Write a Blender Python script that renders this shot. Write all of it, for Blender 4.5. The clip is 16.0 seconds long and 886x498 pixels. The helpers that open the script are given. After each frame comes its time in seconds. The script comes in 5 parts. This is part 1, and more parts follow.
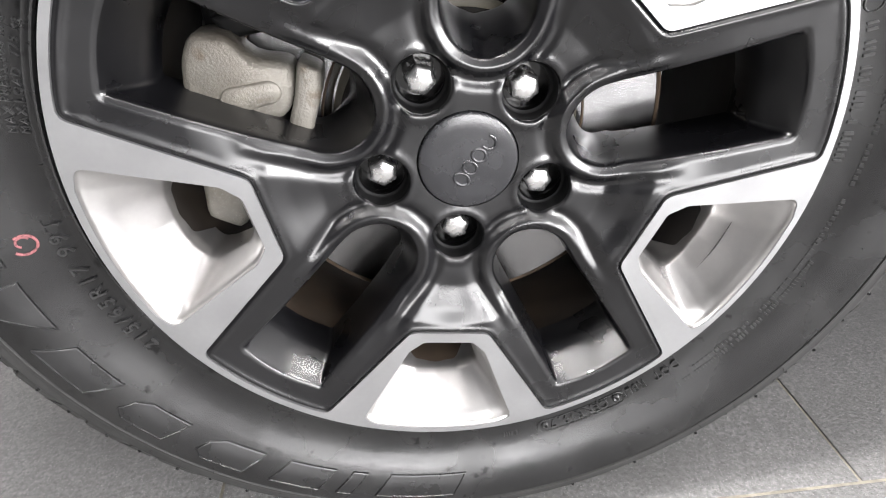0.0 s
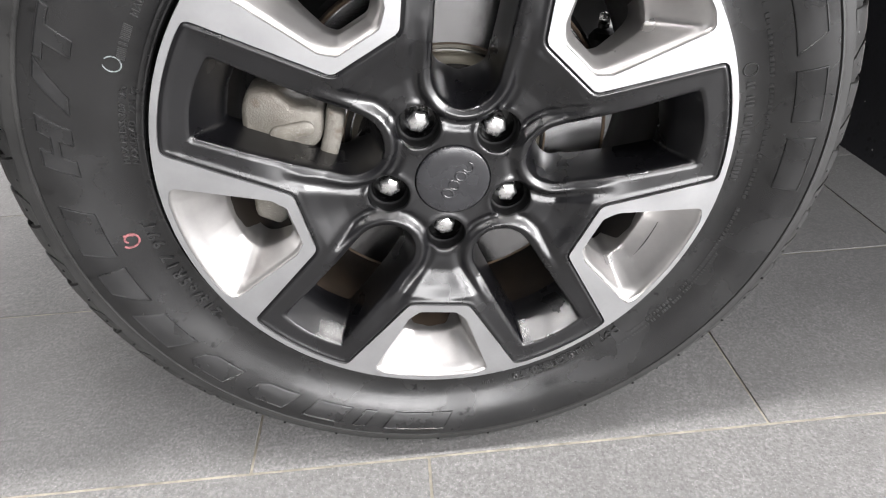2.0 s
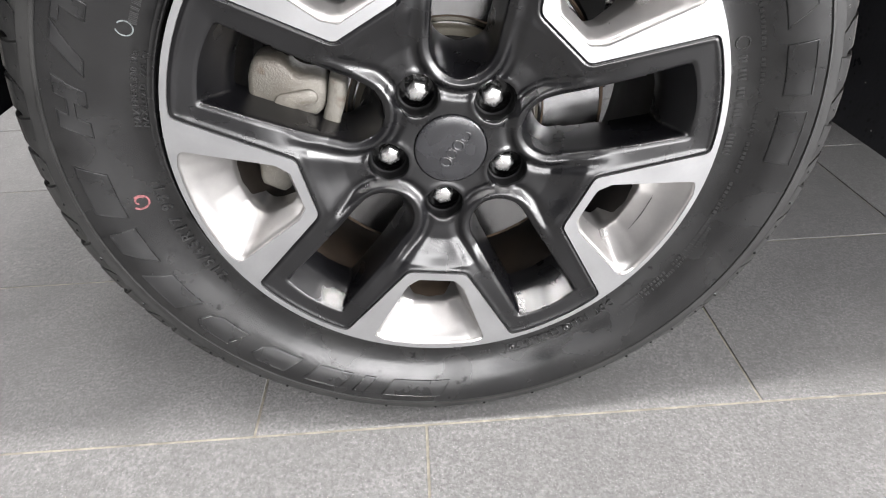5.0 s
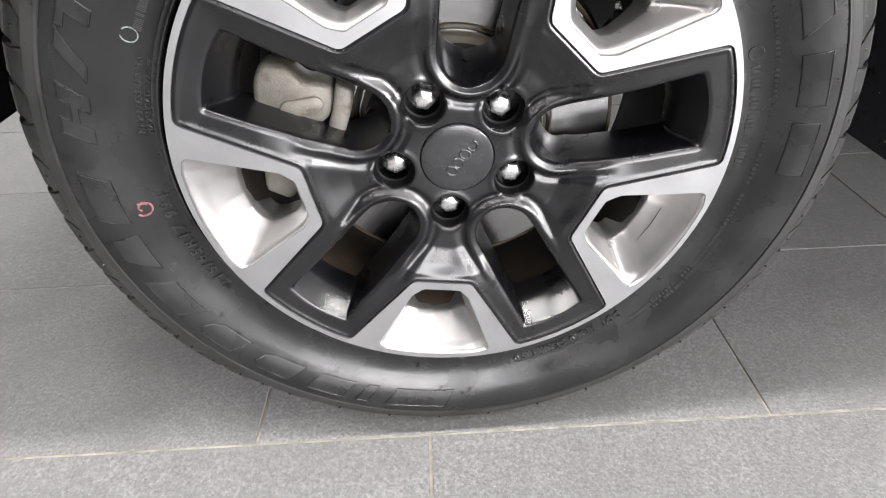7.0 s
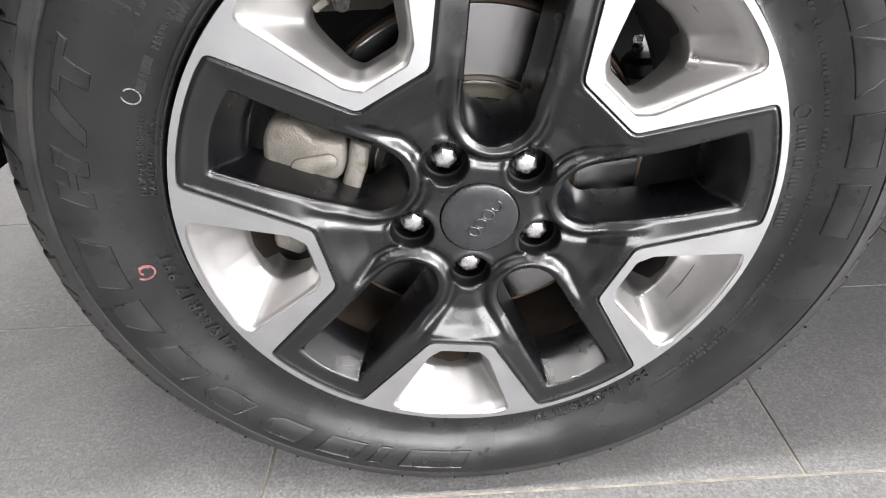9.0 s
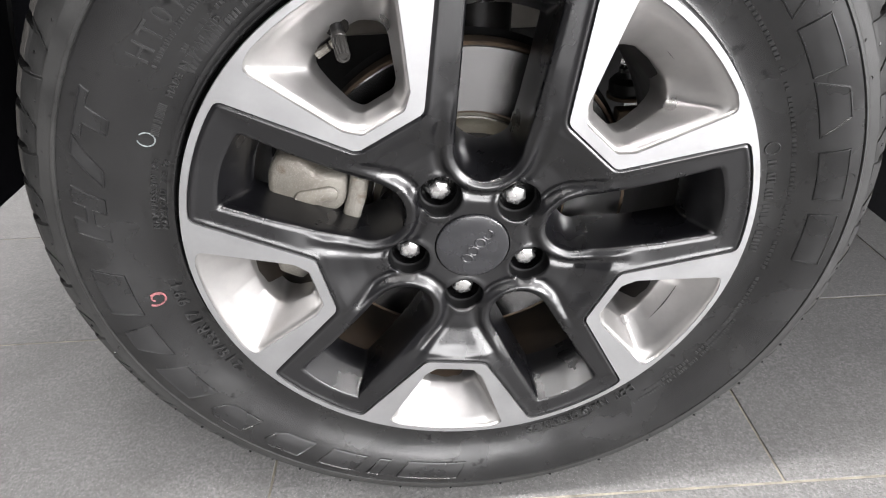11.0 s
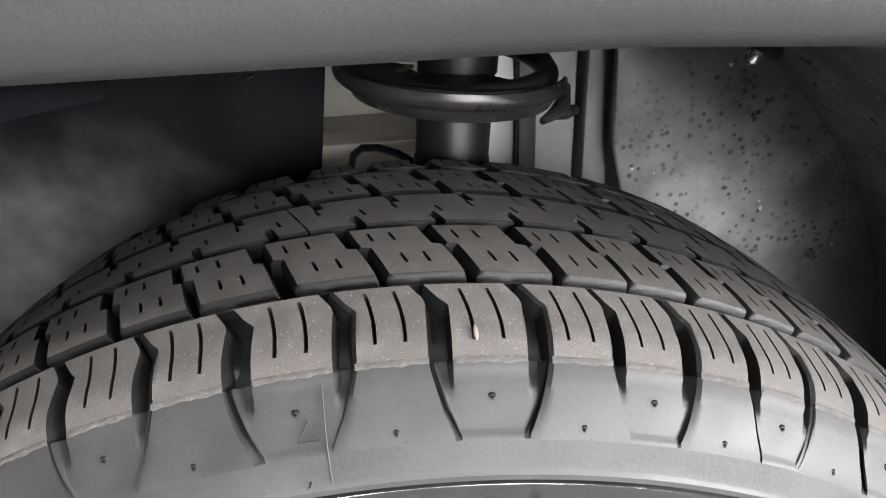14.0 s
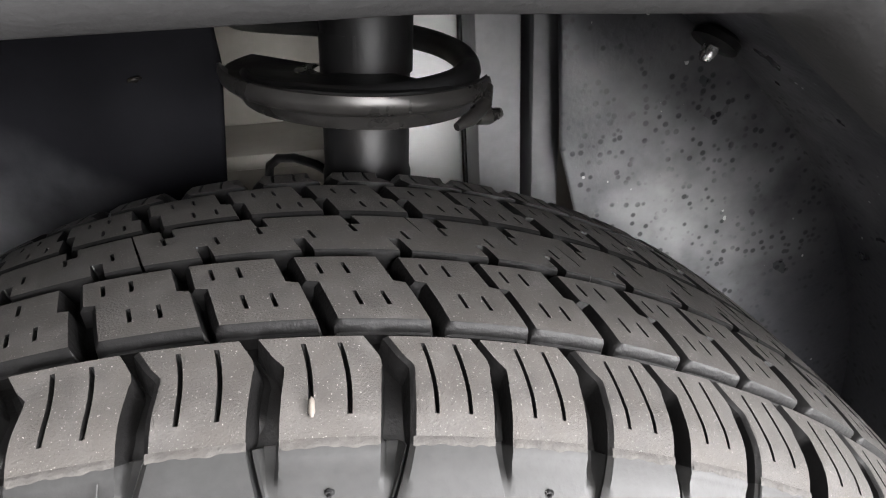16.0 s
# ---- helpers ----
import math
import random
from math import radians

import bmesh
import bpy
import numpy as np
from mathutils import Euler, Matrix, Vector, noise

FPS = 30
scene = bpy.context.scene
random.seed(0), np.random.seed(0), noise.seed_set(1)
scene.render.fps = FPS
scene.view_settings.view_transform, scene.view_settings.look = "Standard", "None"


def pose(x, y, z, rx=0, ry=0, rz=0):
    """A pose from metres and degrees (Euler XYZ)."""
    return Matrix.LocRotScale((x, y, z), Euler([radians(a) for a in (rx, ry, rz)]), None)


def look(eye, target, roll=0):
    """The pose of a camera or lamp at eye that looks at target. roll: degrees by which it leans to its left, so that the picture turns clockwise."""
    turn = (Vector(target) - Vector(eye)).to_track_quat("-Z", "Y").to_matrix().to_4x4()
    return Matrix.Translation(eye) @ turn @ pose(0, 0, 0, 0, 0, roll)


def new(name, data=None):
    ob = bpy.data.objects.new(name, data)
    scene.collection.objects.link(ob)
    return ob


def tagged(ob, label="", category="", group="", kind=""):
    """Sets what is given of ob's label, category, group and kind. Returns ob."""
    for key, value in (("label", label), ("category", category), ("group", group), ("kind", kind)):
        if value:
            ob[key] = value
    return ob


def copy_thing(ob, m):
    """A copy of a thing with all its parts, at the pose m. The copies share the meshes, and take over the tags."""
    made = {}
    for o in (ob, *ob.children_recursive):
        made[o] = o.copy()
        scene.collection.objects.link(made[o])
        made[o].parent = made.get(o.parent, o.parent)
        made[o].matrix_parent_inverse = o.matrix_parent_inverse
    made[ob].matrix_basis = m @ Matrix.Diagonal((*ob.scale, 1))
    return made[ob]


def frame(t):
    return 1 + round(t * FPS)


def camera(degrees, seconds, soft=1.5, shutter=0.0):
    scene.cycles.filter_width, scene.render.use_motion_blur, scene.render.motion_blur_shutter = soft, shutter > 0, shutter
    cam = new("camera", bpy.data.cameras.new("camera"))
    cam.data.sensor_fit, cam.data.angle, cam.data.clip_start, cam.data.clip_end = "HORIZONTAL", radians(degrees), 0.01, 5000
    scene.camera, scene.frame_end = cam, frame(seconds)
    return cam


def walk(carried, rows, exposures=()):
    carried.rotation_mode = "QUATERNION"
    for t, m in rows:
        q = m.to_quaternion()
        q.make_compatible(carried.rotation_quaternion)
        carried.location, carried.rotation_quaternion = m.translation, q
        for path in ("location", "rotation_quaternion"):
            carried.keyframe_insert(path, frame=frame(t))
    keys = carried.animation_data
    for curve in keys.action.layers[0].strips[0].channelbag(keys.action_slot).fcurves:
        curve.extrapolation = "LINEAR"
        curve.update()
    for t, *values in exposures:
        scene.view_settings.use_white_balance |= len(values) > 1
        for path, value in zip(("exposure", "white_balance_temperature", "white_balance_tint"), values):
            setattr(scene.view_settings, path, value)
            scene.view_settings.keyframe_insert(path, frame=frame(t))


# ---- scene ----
from mathutils.geometry import delaunay_2d_cdt

# The camera: seconds, eye, yaw, pitch, roll.
cam = camera(76.72, 16.0, soft=1.1)
ROWS = [
    (0, -0.0458, -0.3087, 0.4911, -4.85, -32.43, -2.50),
    (0.5, -0.0423, -0.3201, 0.4709, -4.99, -35.02, -2.27),
    (1, -0.0440, -0.3360, 0.5163, -5.15, -35.42, -2.30),
    (1.5, -0.0444, -0.3756, 0.5641, -4.59, -35.90, -2.44),
    (2, -0.0413, -0.3996, 0.5825, -4.19, -36.32, -2.37),
    (2.5, -0.0322, -0.4170, 0.5803, -3.84, -36.65, -2.29),
    (3, -0.0414, -0.4290, 0.5689, -3.38, -36.61, -2.32),
    (3.5, -0.0398, -0.4268, 0.5699, -3.41, -36.64, -2.26),
    (6, -0.0279, -0.4270, 0.5738, -2.18, -37.12, -2.14),
    (6.5, -0.0303, -0.4257, 0.5679, -2.12, -36.78, -2.07),
    (7, -0.0305, -0.4177, 0.5743, -2.02, -36.70, -2.05),
    (7.5, -0.0317, -0.4124, 0.5760, -1.67, -36.66, -2.15),
    (8, -0.0305, -0.4060, 0.5784, -1.64, -36.54, -2.04),
    (8.5, -0.0367, -0.3888, 0.5794, -1.59, -36.20, -2.10),
    (9, -0.0427, -0.3658, 0.5925, -1.82, -35.61, -2.11),
    (11.5, -0.0408, -0.3770, 0.6295, -2.41, -35.50, -2.04),
    (12, -0.0351, -0.3654, 0.6438, -2.49, -34.82, -2.25),
    (12.5, -0.0235, -0.3042, 0.6995, -3.52, -34.47, -2.22),
    (13, -0.0150, -0.2357, 0.7492, -3.30, -29.40, -2.95),
    (13.5, 0.0025, -0.1676, 0.7850, -3.27, -28.42, -3.09),
    (14, 0.0107, -0.1320, 0.8042, -3.18, -27.78, -3.56),
    (14.5, 0.0223, -0.1186, 0.8001, -3.49, -27.63, -3.51),
    (15, 0.0323, -0.1071, 0.7918, -3.94, -27.72, -3.29),
    (15.5, 0.0401, -0.1002, 0.7943, -3.98, -27.29, -3.80),
    (16, 0.0551, -0.0922, 0.7910, -4.51, -27.40, -3.73),
]
walk(cam, [(t, pose(x, y, z, 90 + pitch, 0, yaw) @ pose(0, 0, 0, 0, 0, roll)) for t, x, y, z, yaw, pitch, roll in ROWS], [(0, 0.24), (1, 0.19), (2, 0.09), (8, 0.09), (9, 0.15), (12.6, 0.17), (14.2, 1.25), (16, 1.33)])

# ---- light: inferred overhead light as unseen ceiling rows, plus added fill lamps ----
world = bpy.data.worlds.new("showroom_air")
world.use_nodes = True
world.node_tree.nodes["Background"].inputs[0].default_value = (0.9, 0.95, 1.0, 1)
world.node_tree.nodes["Background"].inputs[1].default_value = 0.03
scene.world = world
scene.view_settings.exposure = 0.0

ROOM_X, ROOM_Y0, ROOM_Y1, ROOM_Z = 6.0, -7.0, 5.0, 3.6


def ceiling_lamp(x, y, sx, sy, watts):
    data = bpy.data.lights.new("ceiling_lamp", "AREA")
    data.shape, data.size, data.size_y, data.energy, data.color = "RECTANGLE", sx, sy, watts, (1.0, 0.97, 0.96)
    new("ceiling_lamp", data).matrix_world = look((x, y, ROOM_Z - 0.06), (x, y + 0.0001, 0))


# row places and watts are made up, uneven to balance floor and reflections
for lamp_y, watts in ((-0.35, (215, 110, 60, 110)), (-1.9, (40, 25, 40, 70)), (2.8, (45, 45, 45, 45))):
    for lamp_x, w in zip((-3.6, -1.2, 1.2, 3.6), watts):
        ceiling_lamp(lamp_x, lamp_y, 1.5, 0.15, w)

# added front fill light, no window seen; placed from the tyre's sheen
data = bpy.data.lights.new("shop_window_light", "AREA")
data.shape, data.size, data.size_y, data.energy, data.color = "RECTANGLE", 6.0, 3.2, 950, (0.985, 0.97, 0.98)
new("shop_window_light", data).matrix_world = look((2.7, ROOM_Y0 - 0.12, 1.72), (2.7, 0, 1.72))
# added side fill light, brightens the right of tyre and tread
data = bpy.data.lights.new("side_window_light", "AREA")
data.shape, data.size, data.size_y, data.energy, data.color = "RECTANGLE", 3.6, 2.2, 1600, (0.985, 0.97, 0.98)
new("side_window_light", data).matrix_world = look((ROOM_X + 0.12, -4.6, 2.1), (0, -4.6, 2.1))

# added fill from behind, to brighten the floor strip under the car
data = bpy.data.lights.new("back_window_light", "AREA")
data.shape, data.size, data.size_y, data.energy, data.color = "RECTANGLE", 6.4, 2.1, 260, (0.985, 0.97, 0.98)
new("back_window_light", data).matrix_world = look((0, ROOM_Y1 + 0.12, 1.22), (0, 0, 1.22))

ZC = 0.3485   # height of the axle
PHI = -7.71  # the wheel's turn about its axle, degrees


# ---- materials ----
def material(name, base, rough=0.5, metal=0.0, vary=0.12, scale=40.0, bump=0.0, bump_scale=400.0, second=None, cover=0.5, rough_vary=0.08, coat=0.0, speck=None, specular=0.5, stretch=None, piece=0.0, spots=None, patch=None, wear=None, brushed=0.0, dots=None):
    """Base colour with a coarse and a fine noise, roughness that varies, fine relief; second: a stain colour in soft
    patches; speck: (colour, scale, amount); patch: (centre, radius, colour) of a ragged smear; dots: (colour, scale,
    size) of round drip marks.
    """
    m = bpy.data.materials.new(name)
    m.use_nodes = True
    nt = m.node_tree
    b = nt.nodes["Principled BSDF"]
    b.inputs["Specular IOR Level"].default_value = specular
    link = nt.links.new
    tc = nt.nodes.new("ShaderNodeTexCoord")
    mp = nt.nodes.new("ShaderNodeMapping")
    link(tc.outputs["Object"], mp.inputs[0])
    if piece:
        shift = nt.nodes.new("ShaderNodeVectorMath")
        shift.operation = "MULTIPLY"
        shift.inputs[1].default_value = (7.3, 5.1, 3.7)
        who = nt.nodes.new("ShaderNodeObjectInfo")
        link(who.outputs["Random"], shift.inputs[0])
        link(shift.outputs[0], mp.inputs["Location"])
    if stretch:
        mp.inputs["Scale"].default_value = stretch

    def noise_node(s, detail=4.0):
        n = nt.nodes.new("ShaderNodeTexNoise")
        n.inputs["Scale"].default_value, n.inputs["Detail"].default_value = s, detail
        link(mp.outputs[0], n.inputs["Vector"])
        return n

    def ramp(src, lo, hi, a=0.0, c=1.0):
        r = nt.nodes.new("ShaderNodeMapRange")
        r.inputs[1].default_value, r.inputs[2].default_value = lo, hi
        r.inputs[3].default_value, r.inputs[4].default_value = a, c
        link(src, r.inputs[0])
        return r.outputs[0]

    def mix(fac, c1, c2, kind="MIX"):
        n = nt.nodes.new("ShaderNodeMix")
        n.data_type, n.blend_type = "RGBA", kind
        for sock, v in ((n.inputs[0], fac), (n.inputs[6], c1), (n.inputs[7], c2)):
            if hasattr(v, "is_linked"):
                link(v, sock)
            elif isinstance(v, (int, float)):
                sock.default_value = v
            else:
                sock.default_value = (*v, 1)
        return n.outputs[2]

    coarse, fine = noise_node(scale, 5), noise_node(scale * 9, 6)
    dark = tuple(c * (1 - vary) for c in base)
    light = tuple(min(1, c * (1 + vary)) for c in base)
    col = mix(ramp(coarse.outputs[0], 0.3, 0.7), dark, light)
    col = mix(ramp(fine.outputs[0], 0.3, 0.7, 0, 0.5 * min(1, vary * 3)), col, tuple(c * 0.6 for c in base))
    if second:
        patches = noise_node(scale * 0.45, 6)
        col = mix(ramp(patches.outputs[0], 1 - cover - 0.12, 1 - cover + 0.2), col, second)
    if wear:
        rubbed = noise_node(wear[1], 9)
        col = mix(ramp(rubbed.outputs[0], wear[2] - 0.16, wear[2] + 0.16, 0.0, 0.62), col, wear[0])
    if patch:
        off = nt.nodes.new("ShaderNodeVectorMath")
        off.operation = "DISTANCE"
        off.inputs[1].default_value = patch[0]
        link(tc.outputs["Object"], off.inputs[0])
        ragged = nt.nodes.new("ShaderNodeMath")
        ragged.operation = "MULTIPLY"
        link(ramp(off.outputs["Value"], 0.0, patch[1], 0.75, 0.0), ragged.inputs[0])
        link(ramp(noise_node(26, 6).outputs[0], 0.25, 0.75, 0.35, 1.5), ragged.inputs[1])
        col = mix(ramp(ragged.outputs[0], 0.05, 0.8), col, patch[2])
    if dots:
        cells = nt.nodes.new("ShaderNodeTexVoronoi")
        cells.inputs["Scale"].default_value = dots[1]
        link(mp.outputs[0], cells.inputs["Vector"])
        some = nt.nodes.new("ShaderNodeMath")
        some.operation = "MULTIPLY"
        link(ramp(cells.outputs["Distance"], dots[2] * 0.6, dots[2], 0.8, 0.0), some.inputs[0])
        link(ramp(noise_node(dots[1] * 0.22, 3).outputs[0], 0.42, 0.56), some.inputs[1])
        col = mix(some.outputs[0], col, dots[0])
    if spots:
        dab = noise_node(spots[1], 2.0)
        col = mix(ramp(dab.outputs[0], spots[2], spots[2] + 0.14), col, spots[0])
        link(ramp(dab.outputs[0], spots[2], spots[2] + 0.10, specular, specular * 0.4), b.inputs["Specular IOR Level"])
    if speck:
        vor = nt.nodes.new("ShaderNodeTexNoise")
        vor.inputs["Scale"].default_value, vor.inputs["Detail"].default_value = speck[1], 1.0
        link(tc.outputs["Object"], vor.inputs["Vector"])
        col = mix(ramp(vor.outputs[0], speck[2], speck[2] + 0.03), col, speck[0])
    if piece:
        info = nt.nodes.new("ShaderNodeObjectInfo")
        hsv = nt.nodes.new("ShaderNodeHueSaturation")
        link(ramp(info.outputs["Random"], 0, 1, 1 - piece, 1 + piece), hsv.inputs["Value"])
        link(col, hsv.inputs["Color"])
        col = hsv.outputs[0]
    link(col, b.inputs["Base Color"])
    link(ramp(coarse.outputs[0], 0.3, 0.7, rough - rough_vary, rough + rough_vary), b.inputs["Roughness"])
    b.inputs["Metallic"].default_value = metal
    b.inputs["Coat Weight"].default_value = coat
    b.inputs["Coat Roughness"].default_value = 0.12
    if brushed:
        b.inputs["Anisotropic"].default_value = brushed
        along = nt.nodes.new("ShaderNodeTangent")
        along.direction_type, along.axis = "RADIAL", "Y"
        link(along.outputs[0], b.inputs["Tangent"])
    if bump:
        bn = nt.nodes.new("ShaderNodeBump")
        bn.inputs["Strength"].default_value = bump
        bn.inputs["Distance"].default_value = 0.0006
        link(noise_node(bump_scale, 8).outputs[0], bn.inputs["Height"])
        link(bn.outputs[0], b.inputs["Normal"])
    return m


RUBBER = material("tyre_rubber", (0.0062, 0.0062, 0.0065), 0.25, vary=0.3, scale=17, bump=0.09, bump_scale=900, second=(0.0105, 0.0104, 0.0102), cover=0.40, rough_vary=0.11, specular=0.66, spots=((0.005, 0.005, 0.005), 85, 0.665), speck=((0.003, 0.003, 0.003), 95, 0.69))
DUSTY_RUBBER = material("dusty_shoulder_rubber", (0.0225, 0.0225, 0.0222), 0.56, vary=0.35, scale=40, bump=0.22, bump_scale=500, second=(0.030, 0.0297, 0.029), cover=0.40, rough_vary=0.06, specular=0.34, spots=((0.010, 0.010, 0.010), 150, 0.68), wear=((0.0095, 0.0095, 0.0094), 16.0, 0.54))
# Unworn black rubber, dulled so the grooves' shade is partly in its colour.
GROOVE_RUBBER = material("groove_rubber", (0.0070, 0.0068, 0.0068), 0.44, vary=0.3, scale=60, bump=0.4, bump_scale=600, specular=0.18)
RAISED = material("raised_shape_rubber", (0.0080, 0.0080, 0.0083), 0.30, vary=0.25, scale=40, bump=0.16, bump_scale=1400, specular=0.54)
# Letters lighter than the sidewall, in place of light caught on their edges.
LETTER = material("raised_rubber", (0.016, 0.016, 0.0162), 0.36, vary=0.2, scale=60, bump=0.10, bump_scale=1200)
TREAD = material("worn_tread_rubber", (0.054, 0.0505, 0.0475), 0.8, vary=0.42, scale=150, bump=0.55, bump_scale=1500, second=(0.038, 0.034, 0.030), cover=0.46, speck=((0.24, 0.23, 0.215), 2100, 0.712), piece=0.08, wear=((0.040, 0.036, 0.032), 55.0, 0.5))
SCUFFED = material("scuffed_rubber_lip", (0.050, 0.0465, 0.043), 0.85, vary=0.45, scale=260, bump=0.8, bump_scale=700, second=(0.026, 0.023, 0.020), cover=0.42, piece=0.1)
MACHINED = material("machined_aluminium", (0.36, 0.361, 0.367), 0.46, 0.85, vary=0.05, scale=30, rough_vary=0.03, bump=0.05, bump_scale=2500)
SILVER = material("silver_wheel_paint", (0.40, 0.392, 0.385), 0.33, 0.85, vary=0.07, scale=22, rough_vary=0.07, bump=0.06, bump_scale=1500)
GLOSS = material("satin_black_paint", (0.0026, 0.0026, 0.0033), 0.29, vary=0.2, scale=25, rough_vary=0.05, specular=0.72, speck=((0.06, 0.06, 0.06), 420, 0.82))
CAPMAT = material("black_cap_plastic", (0.018, 0.0182, 0.0205), 0.27, specular=0.72, vary=0.2, scale=60, rough_vary=0.05, bump=0.05, bump_scale=1500)
BOREWALL = material("dull_black_bore", (0.0035, 0.0035, 0.0037), 0.5, vary=0.2, scale=60, specular=0.12)
BOREMAT = material("gloss_black_bore", (0.003, 0.003, 0.0032), 0.13, vary=0.2, scale=60, rough_vary=0.03, specular=0.42)
CHROME = material("bright_nut_steel", (0.74, 0.735, 0.73), 0.24, 0.95, vary=0.08, scale=160, rough_vary=0.08, bump=0.08, bump_scale=900)
BARREL = material("dull_barrel_paint", (0.016, 0.0145, 0.0135), 0.5, 0.2, vary=0.35, scale=18, second=(0.030, 0.024, 0.019), cover=0.40, patch=((-0.04, 0.11, -0.19), 0.26, (0.065, 0.046, 0.031)))
DISC = material("swept_disc_steel", (0.30, 0.298, 0.30), 0.21, 1.0, vary=0.1, scale=30, rough_vary=0.05, bump=0.08, bump_scale=500, brushed=0.75)
RUST = material("rusty_edge", (0.058, 0.038, 0.023), 0.85, 0.1, vary=0.4, scale=80, second=(0.10, 0.072, 0.046), cover=0.35, bump=0.5)
CAST = material("cast_caliper_metal", (0.165, 0.153, 0.13), 0.46, 0.35, vary=0.32, scale=34, second=(0.24, 0.23, 0.21), cover=0.42, bump=0.8, bump_scale=620, spots=((0.10, 0.078, 0.052), 60, 0.60), speck=((0.46, 0.45, 0.43), 1900, 0.69), patch=((-0.128, 0.045, 0.436), 0.046, (0.045, 0.031, 0.020)))
HATMAT = material("black_hub_metal", (0.008, 0.0072, 0.0065), 0.6, 0.0, vary=0.3, scale=60, bump=0.3, second=(0.014, 0.010, 0.007), cover=0.35, specular=0.12)
HATWALL = material("bare_hat_metal", (0.20, 0.185, 0.145), 0.5, 0.6, vary=0.2, scale=40, second=(0.10, 0.082, 0.05), cover=0.4, bump=0.3)
DARK = material("black_suspension_paint", (0.0065, 0.0065, 0.0067), 0.45, vary=0.3, scale=40, bump=0.25, bump_scale=300, specular=0.25, second=(0.012, 0.010, 0.0085), cover=0.3)
SEATMAT = material("grey_spring_seat", (0.034, 0.0325, 0.031), 0.3, 0.5, vary=0.25, scale=50, bump=0.15, second=(0.025, 0.023, 0.021), cover=0.35)
# Near-black against stray lamp light; the pale patch paints dust and lens haze.
DARKLINER = material("plain_arch_liner", (0.0046, 0.0046, 0.0055), 0.6, vary=0.3, scale=16, second=(0.0085, 0.0085, 0.0098), cover=0.30, bump=0.35, bump_scale=160, rough_vary=0.1, specular=0.01, patch=((-0.23, 0.25, 0.545), 0.20, (0.085, 0.086, 0.090)))
# Dusty plastic; base and patch lightened in place of light that misses it.
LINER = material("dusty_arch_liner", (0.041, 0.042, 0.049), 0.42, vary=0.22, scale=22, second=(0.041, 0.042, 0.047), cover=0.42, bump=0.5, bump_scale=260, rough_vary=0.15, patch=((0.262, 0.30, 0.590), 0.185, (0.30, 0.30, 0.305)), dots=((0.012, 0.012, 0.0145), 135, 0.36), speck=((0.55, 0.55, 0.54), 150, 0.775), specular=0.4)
BODYGREY = material("grey_underbody_paint", (0.21, 0.208, 0.215), 0.5, vary=0.2, scale=14, second=(0.13, 0.128, 0.132), cover=0.4, bump=0.15)
BEIGE = material("primed_inner_panel", (0.28, 0.262, 0.23), 0.6, vary=0.14, scale=14, second=(0.2, 0.18, 0.15), cover=0.4, bump=0.1)
GAPWHITE = material("white_body_paint", (0.78, 0.78, 0.77), 0.45, vary=0.05, scale=14, bump=0.05)
CLADDING = material("grey_fender_plastic", (0.0200, 0.0198, 0.0200), 0.6, vary=0.08, scale=20, bump=0.3, bump_scale=700, specular=0.22)
PAINT = material("car_paint", (0.25, 0.25, 0.26), 0.28, 0.4, vary=0.04, scale=20, coat=0.6)
TILE = material("grey_stone_tile", (0.172, 0.170, 0.168), 0.55, vary=0.5, scale=260, bump=2.2, bump_scale=300, second=(0.118, 0.117, 0.115), cover=0.44, rough_vary=0.10, piece=0.05, speck=((0.37, 0.365, 0.36), 700, 0.68), spots=((0.088, 0.087, 0.085), 520, 0.59), specular=0.35, wear=((0.104, 0.103, 0.101), 6.5, 0.56))
GROUT = material("beige_grout", (0.27, 0.25, 0.205), 0.9, vary=0.45, scale=40, bump=0.4)
# Unseen walls and ceiling: dark and pale tones chosen to shape the wheel's reflections.
WALL = material("showroom_wall_paint", (0.22, 0.22, 0.225), 0.85, vary=0.03, scale=3)
DARKWALL = material("dark_feature_wall", (0.035, 0.035, 0.037), 0.8, vary=0.1, scale=3)
PALEWALL = material("white_wall_paint", (0.55, 0.55, 0.55), 0.85, vary=0.03, scale=3)
CEIL = material("showroom_ceiling_paint", (0.17, 0.17, 0.175), 0.9, vary=0.03, scale=3)
REDMARK = material("red_chalk", (0.22, 0.075, 0.08), 0.8, vary=0.35, scale=200, spots=((0.015, 0.012, 0.012), 420, 0.52))
WHITEMARK = material("white_chalk", (0.16, 0.18, 0.18), 0.8, vary=0.3, scale=200, spots=((0.015, 0.015, 0.015), 420, 0.54))
GUM = material("pale_pebble", (0.12, 0.105, 0.09), 0.7, vary=0.2, scale=300)


# ---- mesh helpers ----
def part(name, bm, mat, parent=None, label="", smooth=None):
    """Links a bmesh as one mesh object under a thing or a part. smooth: angle in degrees under which edges are shaded round."""
    bm.normal_update()
    if smooth is not None:
        for f in bm.faces:
            f.smooth = True
        for e in bm.edges:
            e.smooth = len(e.link_faces) == 2 and e.calc_face_angle(3.2) < radians(smooth)
    me = bpy.data.meshes.new(name)
    bm.to_mesh(me)
    bm.free()
    me.materials.append(mat)
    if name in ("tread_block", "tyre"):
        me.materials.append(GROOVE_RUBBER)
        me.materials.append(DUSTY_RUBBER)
    ob = new(name, me)
    ob.parent = parent
    return tagged(ob, label)


def twin(ob, parent, matrix=None, label=""):
    """Another object on the same mesh."""
    c = new(ob.name.split(".")[0], ob.data)
    c.parent = parent
    if matrix is not None:
        c.matrix_local = matrix
    return tagged(c, label)


